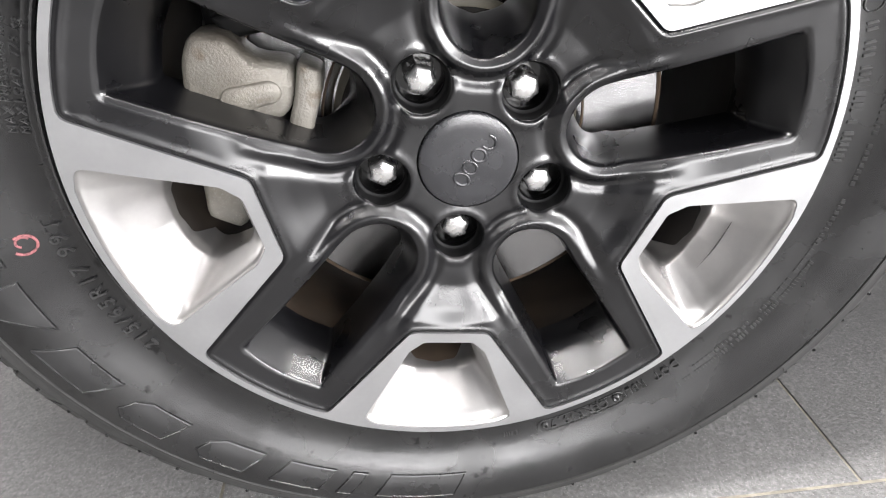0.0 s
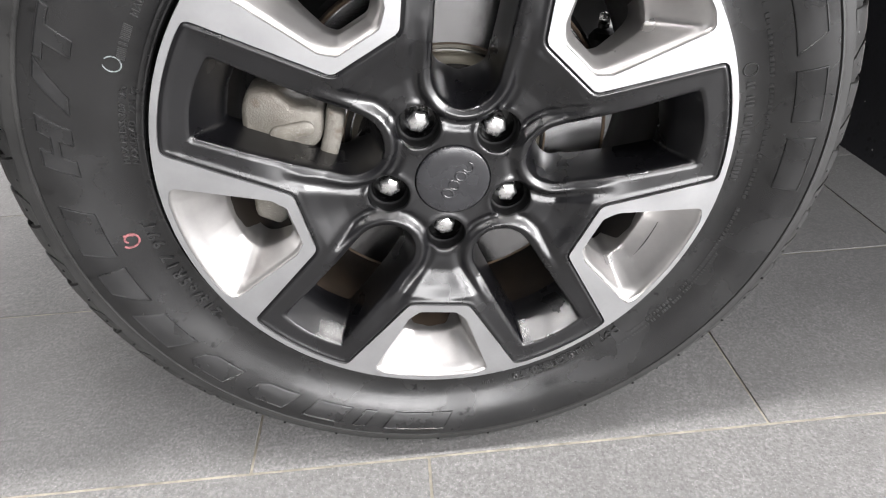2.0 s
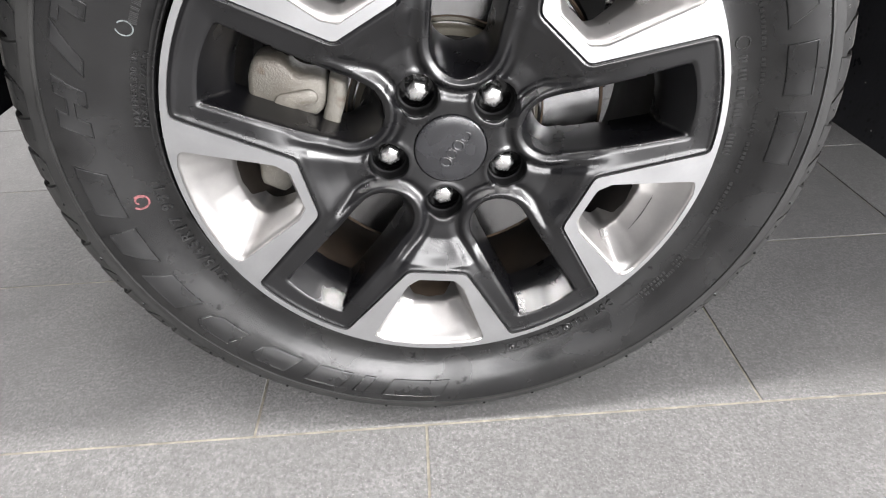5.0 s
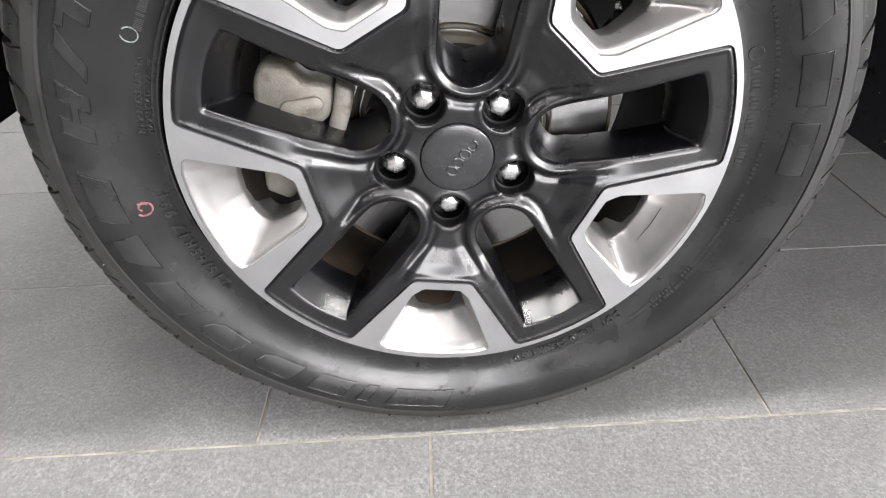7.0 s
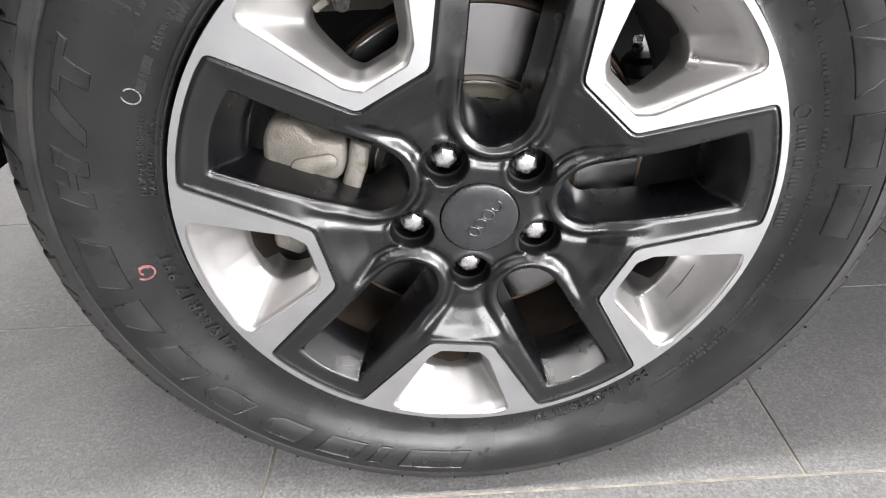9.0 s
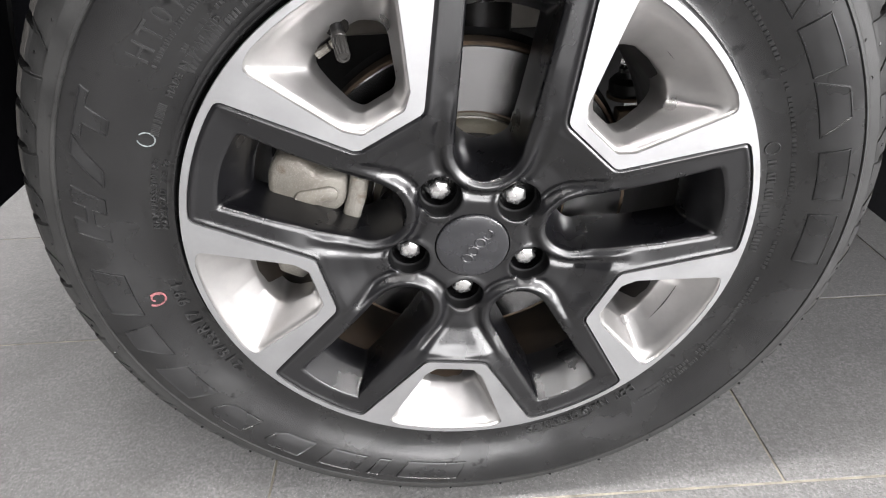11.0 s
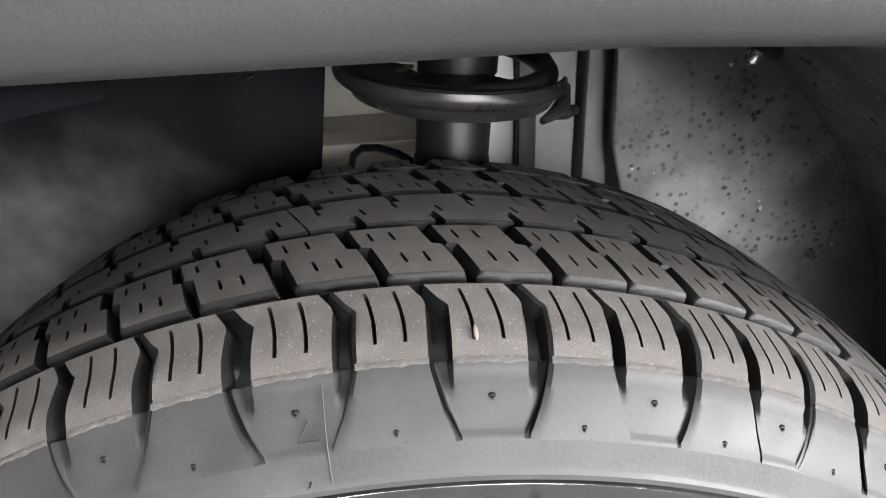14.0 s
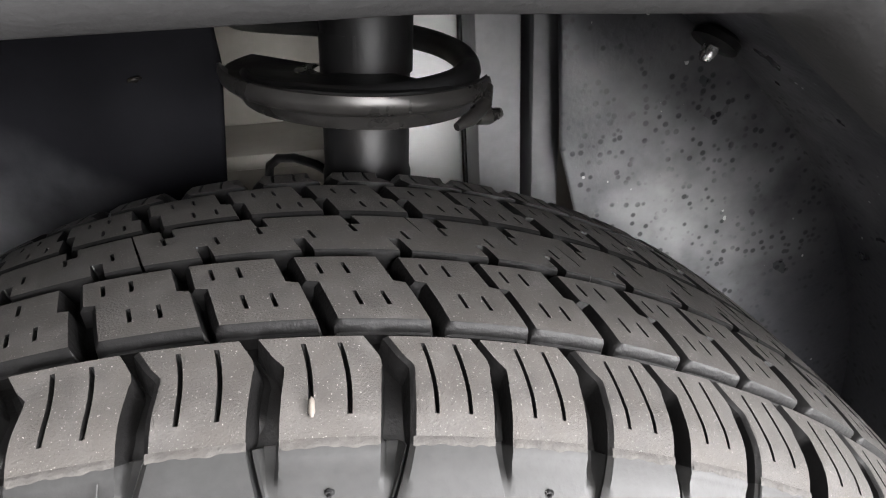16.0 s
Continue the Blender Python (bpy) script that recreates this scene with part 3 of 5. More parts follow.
# the deep wall of each black slot and the bore round each nut belong to the same casting
def slot_rings(turn):
    ring0 = [(p[0], p[1]) for p in SLOT]
    ys = face_height(np.array(ring0))
    near = min(v for _, v in ring0)
    rings = []
    for inset, deep in ((0, 0.0), (0.0006, 0.0003), (0.0014, 0.0012), (0.0019, 0.0026), (0.0020, 0.008), (0.0026, 0.015), (0.0034, 0.023), (0.0042, 0.0314), (0.0050, 0.045), (0.0050, 0.050)):
        ring = []
        for (u, v), y in zip(ring0, ys):
            pull = 1 - 0.13 * min(1.0, max(0.0, deep - 0.0014) / 0.030)
            slope = 0.013 * min(1.0, max(0.0, deep - 0.0026) / 0.042)
            v = v + slope * (0.0912 - v) / (0.0912 - near) if v < 0.0912 else 0.0912 + (v - 0.0912) * pull
            ring.append((max(0.0, u - inset * min(1, u / 0.01)), v + (inset if v < 0.1 else -inset * 0.3), y + deep))
        rings.append(ring)
    return [[at_turn(p[0], p[1], p[2], turn) for p in ring] + [at_turn(-p[0], p[1], p[2], turn) for p in ring[::-1][1:-1]] for ring in rings]


def bore_rings(turn):
    half = [to_silver(p) for p in BORE]
    loop = half + [Vector((-p[0], p[1])) for p in half[::-1][1:-1]]
    rings = []
    for shrink, y in ((0, None), (0.0004, 0.0006), (0.0009, 0.0024), (0.0012, 0.0200), (0.0014, 0.0268), (0.0020, 0.0276), (0.0036, 0.0282)):
        ring = []
        for p in loop:
            q = to_slot((-abs(p[0]), p[1]))
            top = float(face_height(np.array([[q[0], q[1]]]))[0])
            d = p - Vector((0, 0.0560))
            e = d * ((NUT_R - shrink) / NUT_R)
            ring.append(at_turn(e[0], 0.0560 + e[1], top if y is None else (top + y if y < 0.01 else y), turn))
        rings.append(ring)
    return rings


def add_rings(bm, rings):
    vs = [[bm.verts.new(p) for p in ring] for ring in rings]
    n = len(vs[0])
    for a, b in zip(vs, vs[1:]):
        for k in range(n):
            bm.faces.new((a[k], a[(k + 1) % n], b[(k + 1) % n], b[k]))


body = spun(PTS, HEIGHT, [f for f, b in zip(FACES, BLACKS) if b], SLOTS)
slot_base, bore_base = slot_rings(90), bore_rings(126)
for k in range(5):
    turn_m = pose(0, 0, 0, 0, -72 * k, 0)
    add_rings(body, [[turn_m @ Vector(p) for p in ring] for ring in slot_base])
    add_rings(body, [[turn_m @ Vector(p) for p in ring] for ring in bore_base[:3]])
bmesh.ops.remove_doubles(body, verts=body.verts, dist=6e-6)
bmesh.ops.recalc_face_normals(body, faces=body.faces)
if sum(f.normal.y * f.calc_area() for f in body.faces) > 0:
    bmesh.ops.reverse_faces(body, faces=body.faces)
part("spoke_casting", body, GLOSS, rim, "satin black spokes and hub", smooth=52)
bore = bmesh.new()
add_rings(bore, bore_base[2:])
first_bore = part("nut_bore", bore, BOREWALL, rim, "dull black bore round a nut", smooth=50)
for k in range(1, 5):
    twin(first_bore, rim, pose(0, 0, 0, 0, -72 * k, 0), "dull black bore round a nut")

part("rim_flange", lathe([(0.2280, 0.006), (R_FACE - 0.0004, 0.0028), (R_FACE, 0.0006), (R_FACE + 0.0006, 0.0022), (R_FACE + 0.0004, 0.006), (0.2300, 0.0125), (0.2200, 0.016), (0.2160, 0.022)], 240), MACHINED, rim, "thin bright rim edge", smooth=30)
part("barrel", lathe([(0.2160, 0.020), (0.2090, 0.030), (0.1985, 0.046), (0.1930, 0.070), (0.1915, 0.120), (0.1960, 0.170), (0.2120, 0.190), (0.2300, 0.204)], 160), BARREL, rim, "dull dusty inner barrel", smooth=40)
part("hub_back", lathe([(0.0, 0.052), (0.058, 0.053), (0.070, 0.056), (0.074, 0.072), (0.0, 0.073)], 96), HATMAT, rim, smooth=40)
part("cap_seat", lathe([(R_CAP + 0.0002, 0.0152), (R_CAP - 0.0004, 0.0166), (0.0318, 0.024), (0, 0.026)], 96), GLOSS, rim, smooth=40)

cap = part("centre_cap", lathe([(0.0316, 0.020), (0.0315, 0.0142), (0.0311, 0.0134), (0.0302, 0.0130), (0.022, 0.0123), (0.011, 0.0119), (0.0, 0.0118)], 120), CAPMAT, wheel, "round black plastic centre cap with a small raised badge", smooth=40)
# a plain raised badge of four strokes, running down the cap
d = radians(-118)
for along, w, h, a0, a1 in ((-0.0150, 0.0042, 0.0052, -20, 200), (-0.0048, 0.0040, 0.0046, 0, 360), (0.0050, 0.0040, 0.0046, 0, 360), (0.0142, 0.0038, 0.0050, 0, 360)):
    cx, cz = 0.0035 + along * math.cos(d), 0.001 + along * math.sin(d)
    ring = [(cx + w * math.cos(q) * math.cos(d) - h * math.sin(q) * math.sin(d), 0.0121, cz + w * math.cos(q) * math.sin(d) + h * math.sin(q) * math.cos(d)) for q in np.radians(np.linspace(a0, a1, 30))]
    part("badge_stroke", tube(ring, 0.0011, 8), CAPMAT, cap, smooth=50)


# ---- wheel nuts ----
def nut():
    """A capped hexagon nut with a domed end, its axis on y, the tip at y = 0."""
    rings = []
    for y, r, hexed in ((0.0, 0.0012, 0.0), (0.0003, 0.0045, 0.05), (0.0008, 0.0075, 0.25), (0.0013, 0.0094, 0.55), (0.0020, 0.0106, 0.85), (0.0028, 0.0113, 1.0), (0.0036, 0.0115, 1.0), (0.0160, 0.0114, 1.0), (0.0175, 0.0124, 0.0), (0.0200, 0.0130, 0.0), (0.0230, 0.0112, 0.0)):
        ring = []
        for k in range(48):
            a = 2 * math.pi * k / 48
            hx = math.cos(math.pi / 6) / math.cos((a % (math.pi / 3)) - math.pi / 6)
            q = r * ((1 - hexed) * 0.93 + hexed * min(hx, 0.995))
            ring.append((q * math.cos(a), y, q * math.sin(a)))
        rings.append(ring)
    return loft(rings, True, True)


SEAT_BORE = lathe([(0.0149, 0.0280), (0.0147, 0.0284), (0.0146, 0.0330), (0.0143, 0.0440), (0.0, 0.0450)], 60)
first_seat = part("nut_seat", SEAT_BORE, BOREMAT, rim, "smooth glossy black nut seat", smooth=40)
first_nut = part("wheel_nut", nut(), CHROME, wheel, "bright steel hexagon nut with a domed cap", smooth=22)
for k in range(5):
    turn = 126 + 72 * k
    x, _, z = at_turn(0, 0.0550, 0, turn)
    m = pose(x, 0.0262, z, 0, 17 * k + 8, 0) @ Matrix.Diagonal((0.87, 1, 0.87, 1))
    hole_x, _, hole_z = at_turn(0, 0.0560, 0, turn)
    if k:
        twin(first_seat, rim, pose(hole_x, 0, hole_z))
        twin(first_nut, wheel, m, "bright steel hexagon nut with a domed cap")
    else:
        first_seat.matrix_local = pose(hole_x, 0, hole_z)
        first_nut.matrix_local = m

valve = part("valve_stem", tube([(-0.1215, 0.0560, 0.1760), (-0.1190, 0.0440, 0.1700), (-0.1130, 0.0200, 0.1580)], [0.0064, 0.0050, 0.0043], 16), DARK, wheel, "black rubber valve stem with a grey ribbed cap", smooth=40)
part("valve_collar", tube([(-0.1182, 0.0412, 0.1686), (-0.1166, 0.0345, 0.1652)], [0.0096, 0.0086], 20), HATMAT, valve, smooth=40)
cap_axis = [(Vector((-0.1148, 0.0280, 0.1618)), 0.0043), (Vector((-0.1146, 0.0270, 0.1612)), 0.0054), (Vector((-0.1139, 0.0245, 0.1599)), 0.0054), (Vector((-0.1137, 0.0238, 0.1596)), 0.0047), (Vector((-0.1136, 0.0232, 0.1593)), 0.0051), (Vector((-0.1100, 0.0110, 0.1528)), 0.0051), (Vector((-0.1095, 0.0094, 0.1519)), 0.0044), (Vector((-0.1095, 0.0093, 0.1519)), 0.0026), (Vector((-0.1097, 0.0100, 0.1522)), 0.0022)]
down = (cap_axis[-1][0] - cap_axis[0][0]).normalized()
across = down.cross(Vector((0, 0, 1))).normalized()
beside = down.cross(across)
ribbed = [[p + (across * math.cos(q) + beside * math.sin(q)) * r * (1.0 if k < 4 or k > 6 or n % 2 else 0.90) for n, q in enumerate(np.linspace(0, 2 * math.pi, 33)[:-1])] for k, (p, r) in enumerate(cap_axis)]
part("valve_cap", loft(ribbed, True, True), SEATMAT, valve, "grey ribbed plastic cap", smooth=25)
for k, (wa, wb) in enumerate(((0.0, 0.012), (0.0135, 0.0225))):
    d = Vector((0.78, 0, 0.62))
    p, q = Vector((-0.133, 0.052, 0.139)) + d * wa, Vector((-0.133, 0.052, 0.139)) + d * wb
    part("balance_weight", tube([p, p.lerp(q, 0.05), p.lerp(q, 0.95), q], [0.002, 0.0032, 0.0032, 0.002], 8), CAST, wheel, "small grey stick-on balance weight", smooth=40)

# ---- the tyre ----
SIDE = [(0.2130, 0.0262), (0.2300, 0.0230), (0.2334, 0.0180), (0.2338, 0.0120), (0.2343, 0.0084), (0.2352, 0.0070), (0.2363, 0.0066), (0.2376, 0.0071), (0.2392, 0.0072), (0.2402, 0.0069), (0.2420, 0.0073), (0.2480, 0.0068), (0.2560, 0.0050), (0.2640, 0.0020), (0.2720, -0.0018), (0.2800, -0.0052),
        (0.2880, -0.0078), (0.2960, -0.0093), (0.3030, -0.0098), (0.3064, -0.0098), (0.3070, -0.0084), (0.3079, -0.0084), (0.3085, -0.0098), (0.3104, -0.0095), (0.3113, -0.0086), (0.3120, -0.0082), (0.3150, -0.0070), (0.3210, -0.0044), (0.3270, -0.0002), (0.3330, 0.0050), (0.3375, 0.0097), (0.3400, 0.0128)]


def side_y(r):
    return float(np.interp(r, [p[0] for p in SIDE], [p[1] for p in SIDE]))


def load(ang, r):
    """The car's weight on the tyre at an angle of the world, as sidewards bulge and inward squash, tuned to fit the
    outline in the camera's view.
    """
    n = math.sin(radians(ang))
    w, out = float(smoothstep(0.25, 0.31, r)), float(smoothstep(0.310, 0.335, r))
    dy = -0.0045 * w * float(smoothstep(0.2, 1.2, 1 - n)) - 0.0050 * out * float(smoothstep(0.8, 1.6, 1 - n))
    return dy, -0.0085 * float(smoothstep(0.318, 0.350, r)) * float(smoothstep(0.62, 1.0, -n))


MIDDLE, CROWN = 0.0980, 0.3575


def crown(y):
    fall, drop = (1.4, 0.0035) if y < MIDDLE else (0.4, 0.0020)
    return CROWN - fall * (y - MIDDLE) ** 2 - drop * float(smoothstep(0.040, 0.088, abs(y - MIDDLE)))


GROOVE = 0.0078
carcass = [p for p in SIDE if p[0] < 0.3205] + [(0.3209, -0.0045), (0.3217, -0.0014), (0.3236, 0.0014), (0.3262, 0.0046), (0.3290, 0.0080), (0.3318, 0.0118), (0.3345, 0.0160), (0.3368, 0.0198)] + [(crown(y) - GROOVE, y) for y in np.linspace(0.022, 0.174, 24)] + [(0.3420, 0.1800), (0.335, 0.190), (0.318, 0.200), (0.30, 0.2055), (0.27, 0.204), (0.24, 0.199), (0.231, 0.195)]
tyre_bm = lathe(carcass, 360)
for v in tyre_bm.verts:
    r, ang = math.hypot(v.co.x, v.co.z), math.degrees(math.atan2(v.co.z, v.co.x)) + PHI
    dy, dr = load(ang, r)
    v.co = (v.co.x * (1 + dr / r), v.co.y + dy * max(0.0, 1 - max(0.0, v.co.y) / 0.12), v.co.z * (1 + dr / r))
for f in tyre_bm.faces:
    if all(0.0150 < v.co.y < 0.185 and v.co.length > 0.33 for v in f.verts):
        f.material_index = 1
    elif all(v.co.length > 0.3080 and v.co.y < 0.03 for v in f.verts):
        f.material_index = 2
tyre = part("tyre", tyre_bm, RUBBER, wheel, "worn black rubber road tyre with raised lettering", smooth=24)

tyre.matrix_local = pose(0, 0, 0, 0, PHI, 0) @ pose(-0.0045, 0, 0) @ pose(0, 0, 0, 0, -PHI, 0)

# the tread: five ribs of blocks, each on one mesh
TOP_PITCH = [-10.6, -4.7, 0.75, 6.2, 11.5, 15.9, 20.6, 24.9, 29.2]   # degrees clockwise from the top of the wheel
n_rest = 61
PITCH = TOP_PITCH + [TOP_PITCH[-1] + (360 - (TOP_PITCH[-1] - TOP_PITCH[0])) * k / (n_rest + 1) for k in range(1, n_rest + 1)]
NB = len(PITCH)
WIDE = 2 * math.pi * 0.35 / NB


def columns(t0, t1, cuts, step=0.0016):
    """Columns across a block, close together at its two ends and beside each cut."""
    ts = list(np.arange(t0, t1, step)) + [t1] + [t0 + d for d in (0.0004, 0.0008)] + [t1 - d for d in (0.0004, 0.0008)]
    for c in cuts:
        ts = [t for t in ts if abs(t - c) > 0.0011] + [c - 0.00065, c - 0.00025, c + 0.00025, c + 0.00065]
    ts = sorted(ts)
    return [t for k, t in enumerate(ts) if k == 0 or t - ts[k - 1] > 0.00012]


def block_mesh(y_list, height, ts, bend=lambda y, t: 0.0, sink=lambda r, t: 0.0, slide=lambda r, t: t):
    """A block of rubber: height(t, y) from 0 (groove) to 1 (running surface), standing at the top of the tyre."""
    bm = bmesh.new()
    grid = []
    for r, y in y_list:
        row = []
        for t0 in ts:
            t = t0 if y > SKIRT else slide(r, t0)
            h = height(t0, y)
            low = min(1.0, max(0.26 * ramp01(r, 0.3206, 0.3222), (r - 0.3238) / 0.0110))
            deep = GROOVE * 0.98 * low
            q = r - deep * (1 - h) - 0.6 * sink(r, t0)
            y_in = 0.8 * sink(r, t0)
            a = (t + bend(y, t)) / 0.35
            row.append((bm.verts.new((q * math.sin(a), y + y_in + (1 - h) * (0.0065 * min(1.0, low * 1.6) * ramp01(0.022 - y, 0.0, 0.01) if y < MIDDLE else 0), q * math.cos(a))), h))
        grid.append(row)
    for (_, y), a, b in zip(y_list, grid, grid[1:]):
        for k in range(len(ts) - 1):
            quad = (a[k], a[k + 1], b[k + 1], b[k])
            if max(q[1] for q in quad) > 0.02:
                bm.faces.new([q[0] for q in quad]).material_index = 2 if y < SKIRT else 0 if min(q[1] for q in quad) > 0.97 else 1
    bmesh.ops.delete(bm, geom=[v for v in bm.verts if not v.link_faces], context="VERTS")
    bmesh.ops.recalc_face_normals(bm, faces=bm.faces)
    if sum(f.normal.z for f in bm.faces) < 0:
        bmesh.ops.reverse_faces(bm, faces=bm.faces)
    return bm


def ramp01(v, a, b):
    return min(1.0, max(0.0, (v - a) / (b - a)))


def cut(t, y, tc, y0, y1, deep=0.85):
    """1 away from a narrow slit, low in it."""
    return 1 - deep if y0 < y < y1 and abs(t - tc) < 0.0005 else 1.0


HALF = WIDE / 2
SHOULDER = [(crown(0.0406), 0.0406), (crown(0.0400), 0.0400), *[(crown(y), y) for y in np.arange(0.0389, 0.0213, -0.0012)], (0.3452, 0.0192), (0.3440, 0.0172), (0.3425, 0.0152), (0.3408, 0.0134), (0.3391, 0.0115), (0.3383, 0.0104), (0.3375, 0.0094), (0.3364, 0.0081), (0.3352, 0.0067), (0.3341, 0.0057), (0.3330, 0.0047), (0.3312, 0.0031), (0.3290, 0.0013), (0.3264, -0.0008), (0.3240, -0.0027), (0.3234, -0.0031), (0.3224, -0.0037), (0.3214, -0.0043), (0.3207, -0.0047)]
S_CUTS = (-0.0050, 0.0046)
S_EDGE = HALF - 0.0029


def shoulder_bend(y, t):
    """Near the groove the block's ends run off aslant and close up; its cuts lean in a gentle curve."""
    ends = float(smoothstep(0.0055, 0.0115, abs(t)))
    aslant = ramp01(y, 0.0308, 0.0406)
    cuts = -0.0042 * ramp01(y, 0.018, 0.040) ** 2
    close = np.interp(y, [-0.004, 0.030, 0.0335, 0.041], [0.0, 0.0, 0.0013, 0.0015])
    return (1 - ends) * cuts + ends * (-0.0068 * aslant + (close if t > 0 else -close))


def plated_height(t, y):
    return 1.0 if y < SKIRT else shoulder_height(t, y)


def shoulder_height(t, y):
    h = ramp01(S_EDGE - abs(t), -0.0004, 0.0004) * ramp01(0.0406 - y, -0.0001, 0.0006)
    for tc in S_CUTS:
        h *= cut(t, y, tc, 0.0180, 0.0372)
    return h


SKIRT = 0.0122   # below this depth the shoulder block passes into the sidewall


def plate_half(r):
    """Half the width of the plate pressed into the shoulder below every other block: it takes in the feet of the grooves beside it."""
    return float(np.interp(r, [0.3218, 0.3290, 0.3391], [0.0104, 0.0146, 2 * HALF - S_EDGE]))


def plate_slide(r, t):
    out, half = abs(t), plate_half(r)
    inner = min(S_EDGE, 0.86 * half)
    return math.copysign(out * inner / S_EDGE if out <= S_EDGE else inner + (out - S_EDGE) * (half - inner) / (HALF - S_EDGE), t)


def plate_sink(r, t):
    """The plate's depth, with a sloping foot, and the grooves that run out in it."""
    if r > 0.3392:
        return 0.0
    edge = ramp01(HALF - abs(t), 0.0, 0.0005)
    groove = 0.0058 * float(smoothstep(0.3318, 0.3398, r)) * ramp01(abs(t), S_EDGE - 0.0004, S_EDGE + 0.0005)
    return edge * (0.0011 * ramp01(r, 0.3218, 0.3236) * (1 - ramp01(r, 0.3366, 0.3384)) + groove)


def skirt_slide(r, t):
    """Between two plates the skirt widens as they taper."""
    out, half = abs(t), 2 * HALF - plate_half(r)
    return math.copysign(out * half / S_EDGE if out <= S_EDGE else half + 0.25 * (out - S_EDGE), t)


RIB2 = [(crown(y), y) for y in (0.0446, 0.0448, 0.0455, 0.0458, 0.0465, 0.0475, 0.0486, *np.arange(0.0497, 0.0635, 0.0013), 0.0636, 0.0644, *np.arange(0.0655, 0.0790, 0.0013), 0.0797, 0.0804)]
R2_EDGE = HALF - 0.0014
R2_CUTS = (-0.0068, -0.0040, 0.0012, 0.0040)


def rib2_bend(y, t=0):
    return (0.0017 if y < 0.0640 else -0.0017) - 0.38 * (y - 0.0640)


def rib2_height(t, y):
    h = ramp01(R2_EDGE - abs(t), -0.0004, 0.0004)
    h *= float(np.interp(y, [0.0446, 0.0448, 0.0455, 0.0458, 0.0465], [0.0, 0.44, 0.50, 0.90, 1.0])) * ramp01(0.0804 - y, 0.0, 0.0008)
    for tc, y0 in zip(R2_CUTS, (0.0690, 0.0530, 0.0690, 0.0530)):
        h *= cut(t, y, tc, y0, y0 + 0.0052)
    return h


RIB3 = [(crown(y), y) for y in (0.0828, 0.0832, 0.0838, 0.0845, *np.arange(0.0858, 0.1112, 0.0013), 0.1120, 0.1128)]
R3_CUTS = (0.0085, -0.0075)


def rib3_height(t, y):
    h = float(np.interp(y, [0.0828, 0.0832, 0.0838], [0.0, 0.90, 1.0])) * ramp01(0.1128 - y, 0.0, 0.0008)
    if y < 0.0920:
        h *= ramp01(abs(t - 0.0030), 0.0013, 0.0020)
    if y > 0.1040:
        h *= ramp01(abs(t + 0.0050), 0.0013, 0.0020)
    return h * cut(t, y, 0.0085, 0.0935, 0.0980) * cut(t, y, -0.0075, 0.0985, 0.1030)


def rib3_bend(y, t=0):
    return -0.45 * (y - MIDDLE)


def mirrored(rows):
    return [(crown(2 * MIDDLE - y) if y > 0.021 else r + 0.0075, 2 * MIDDLE - y) for r, y in rows]


flip = lambda y: 2 * MIDDLE - y  # noqa: E731
plate_columns = sorted(columns(-HALF, HALF, S_CUTS) + [s * d for s in (-1, 1) for d in (HALF - 0.0002, HALF - 0.0011, S_EDGE + 0.0006, S_EDGE - 0.0005)])
blocks = [
    part("tread_block", block_mesh(SHOULDER, shoulder_height, columns(-HALF, HALF, S_CUTS), shoulder_bend, slide=skirt_slide), TREAD, tyre, "worn dusty shoulder tread block with two cuts", smooth=32),
    part("tread_block", block_mesh(RIB2, rib2_height, columns(-HALF, HALF, R2_CUTS), rib2_bend), TREAD, tyre, smooth=32),
    part("tread_block", block_mesh(RIB3, rib3_height, columns(-HALF * 1.03, HALF * 1.03, (*R3_CUTS, 0.0012, 0.0048, -0.0068, -0.0032)), rib3_bend), TREAD, tyre, smooth=32),
    part("tread_block", block_mesh(mirrored(RIB2), lambda t, y: rib2_height(-t, flip(y)), columns(-HALF, HALF, [-c for c in R2_CUTS]), lambda y, t: -rib2_bend(flip(y))), TREAD, tyre, smooth=32),
]
plated = part("tread_block", block_mesh(SHOULDER, plated_height, plate_columns, shoulder_bend, plate_sink, plate_slide), TREAD, tyre, "worn dusty shoulder tread block over a pressed plate", smooth=32)
far_verts, far_faces = [], []
far = block_mesh(mirrored(SHOULDER), lambda t, y: shoulder_height(-t, flip(y)), columns(-HALF, HALF, [-c for c in S_CUTS], 0.003), lambda y, t: -shoulder_bend(flip(y), -t))
far.verts.index_update()
base_v, base_f, base_m = [v.co.copy() for v in far.verts], [[v.index for v in f.verts] for f in far.faces], [min(1, f.material_index) for f in far.faces]
far.free()
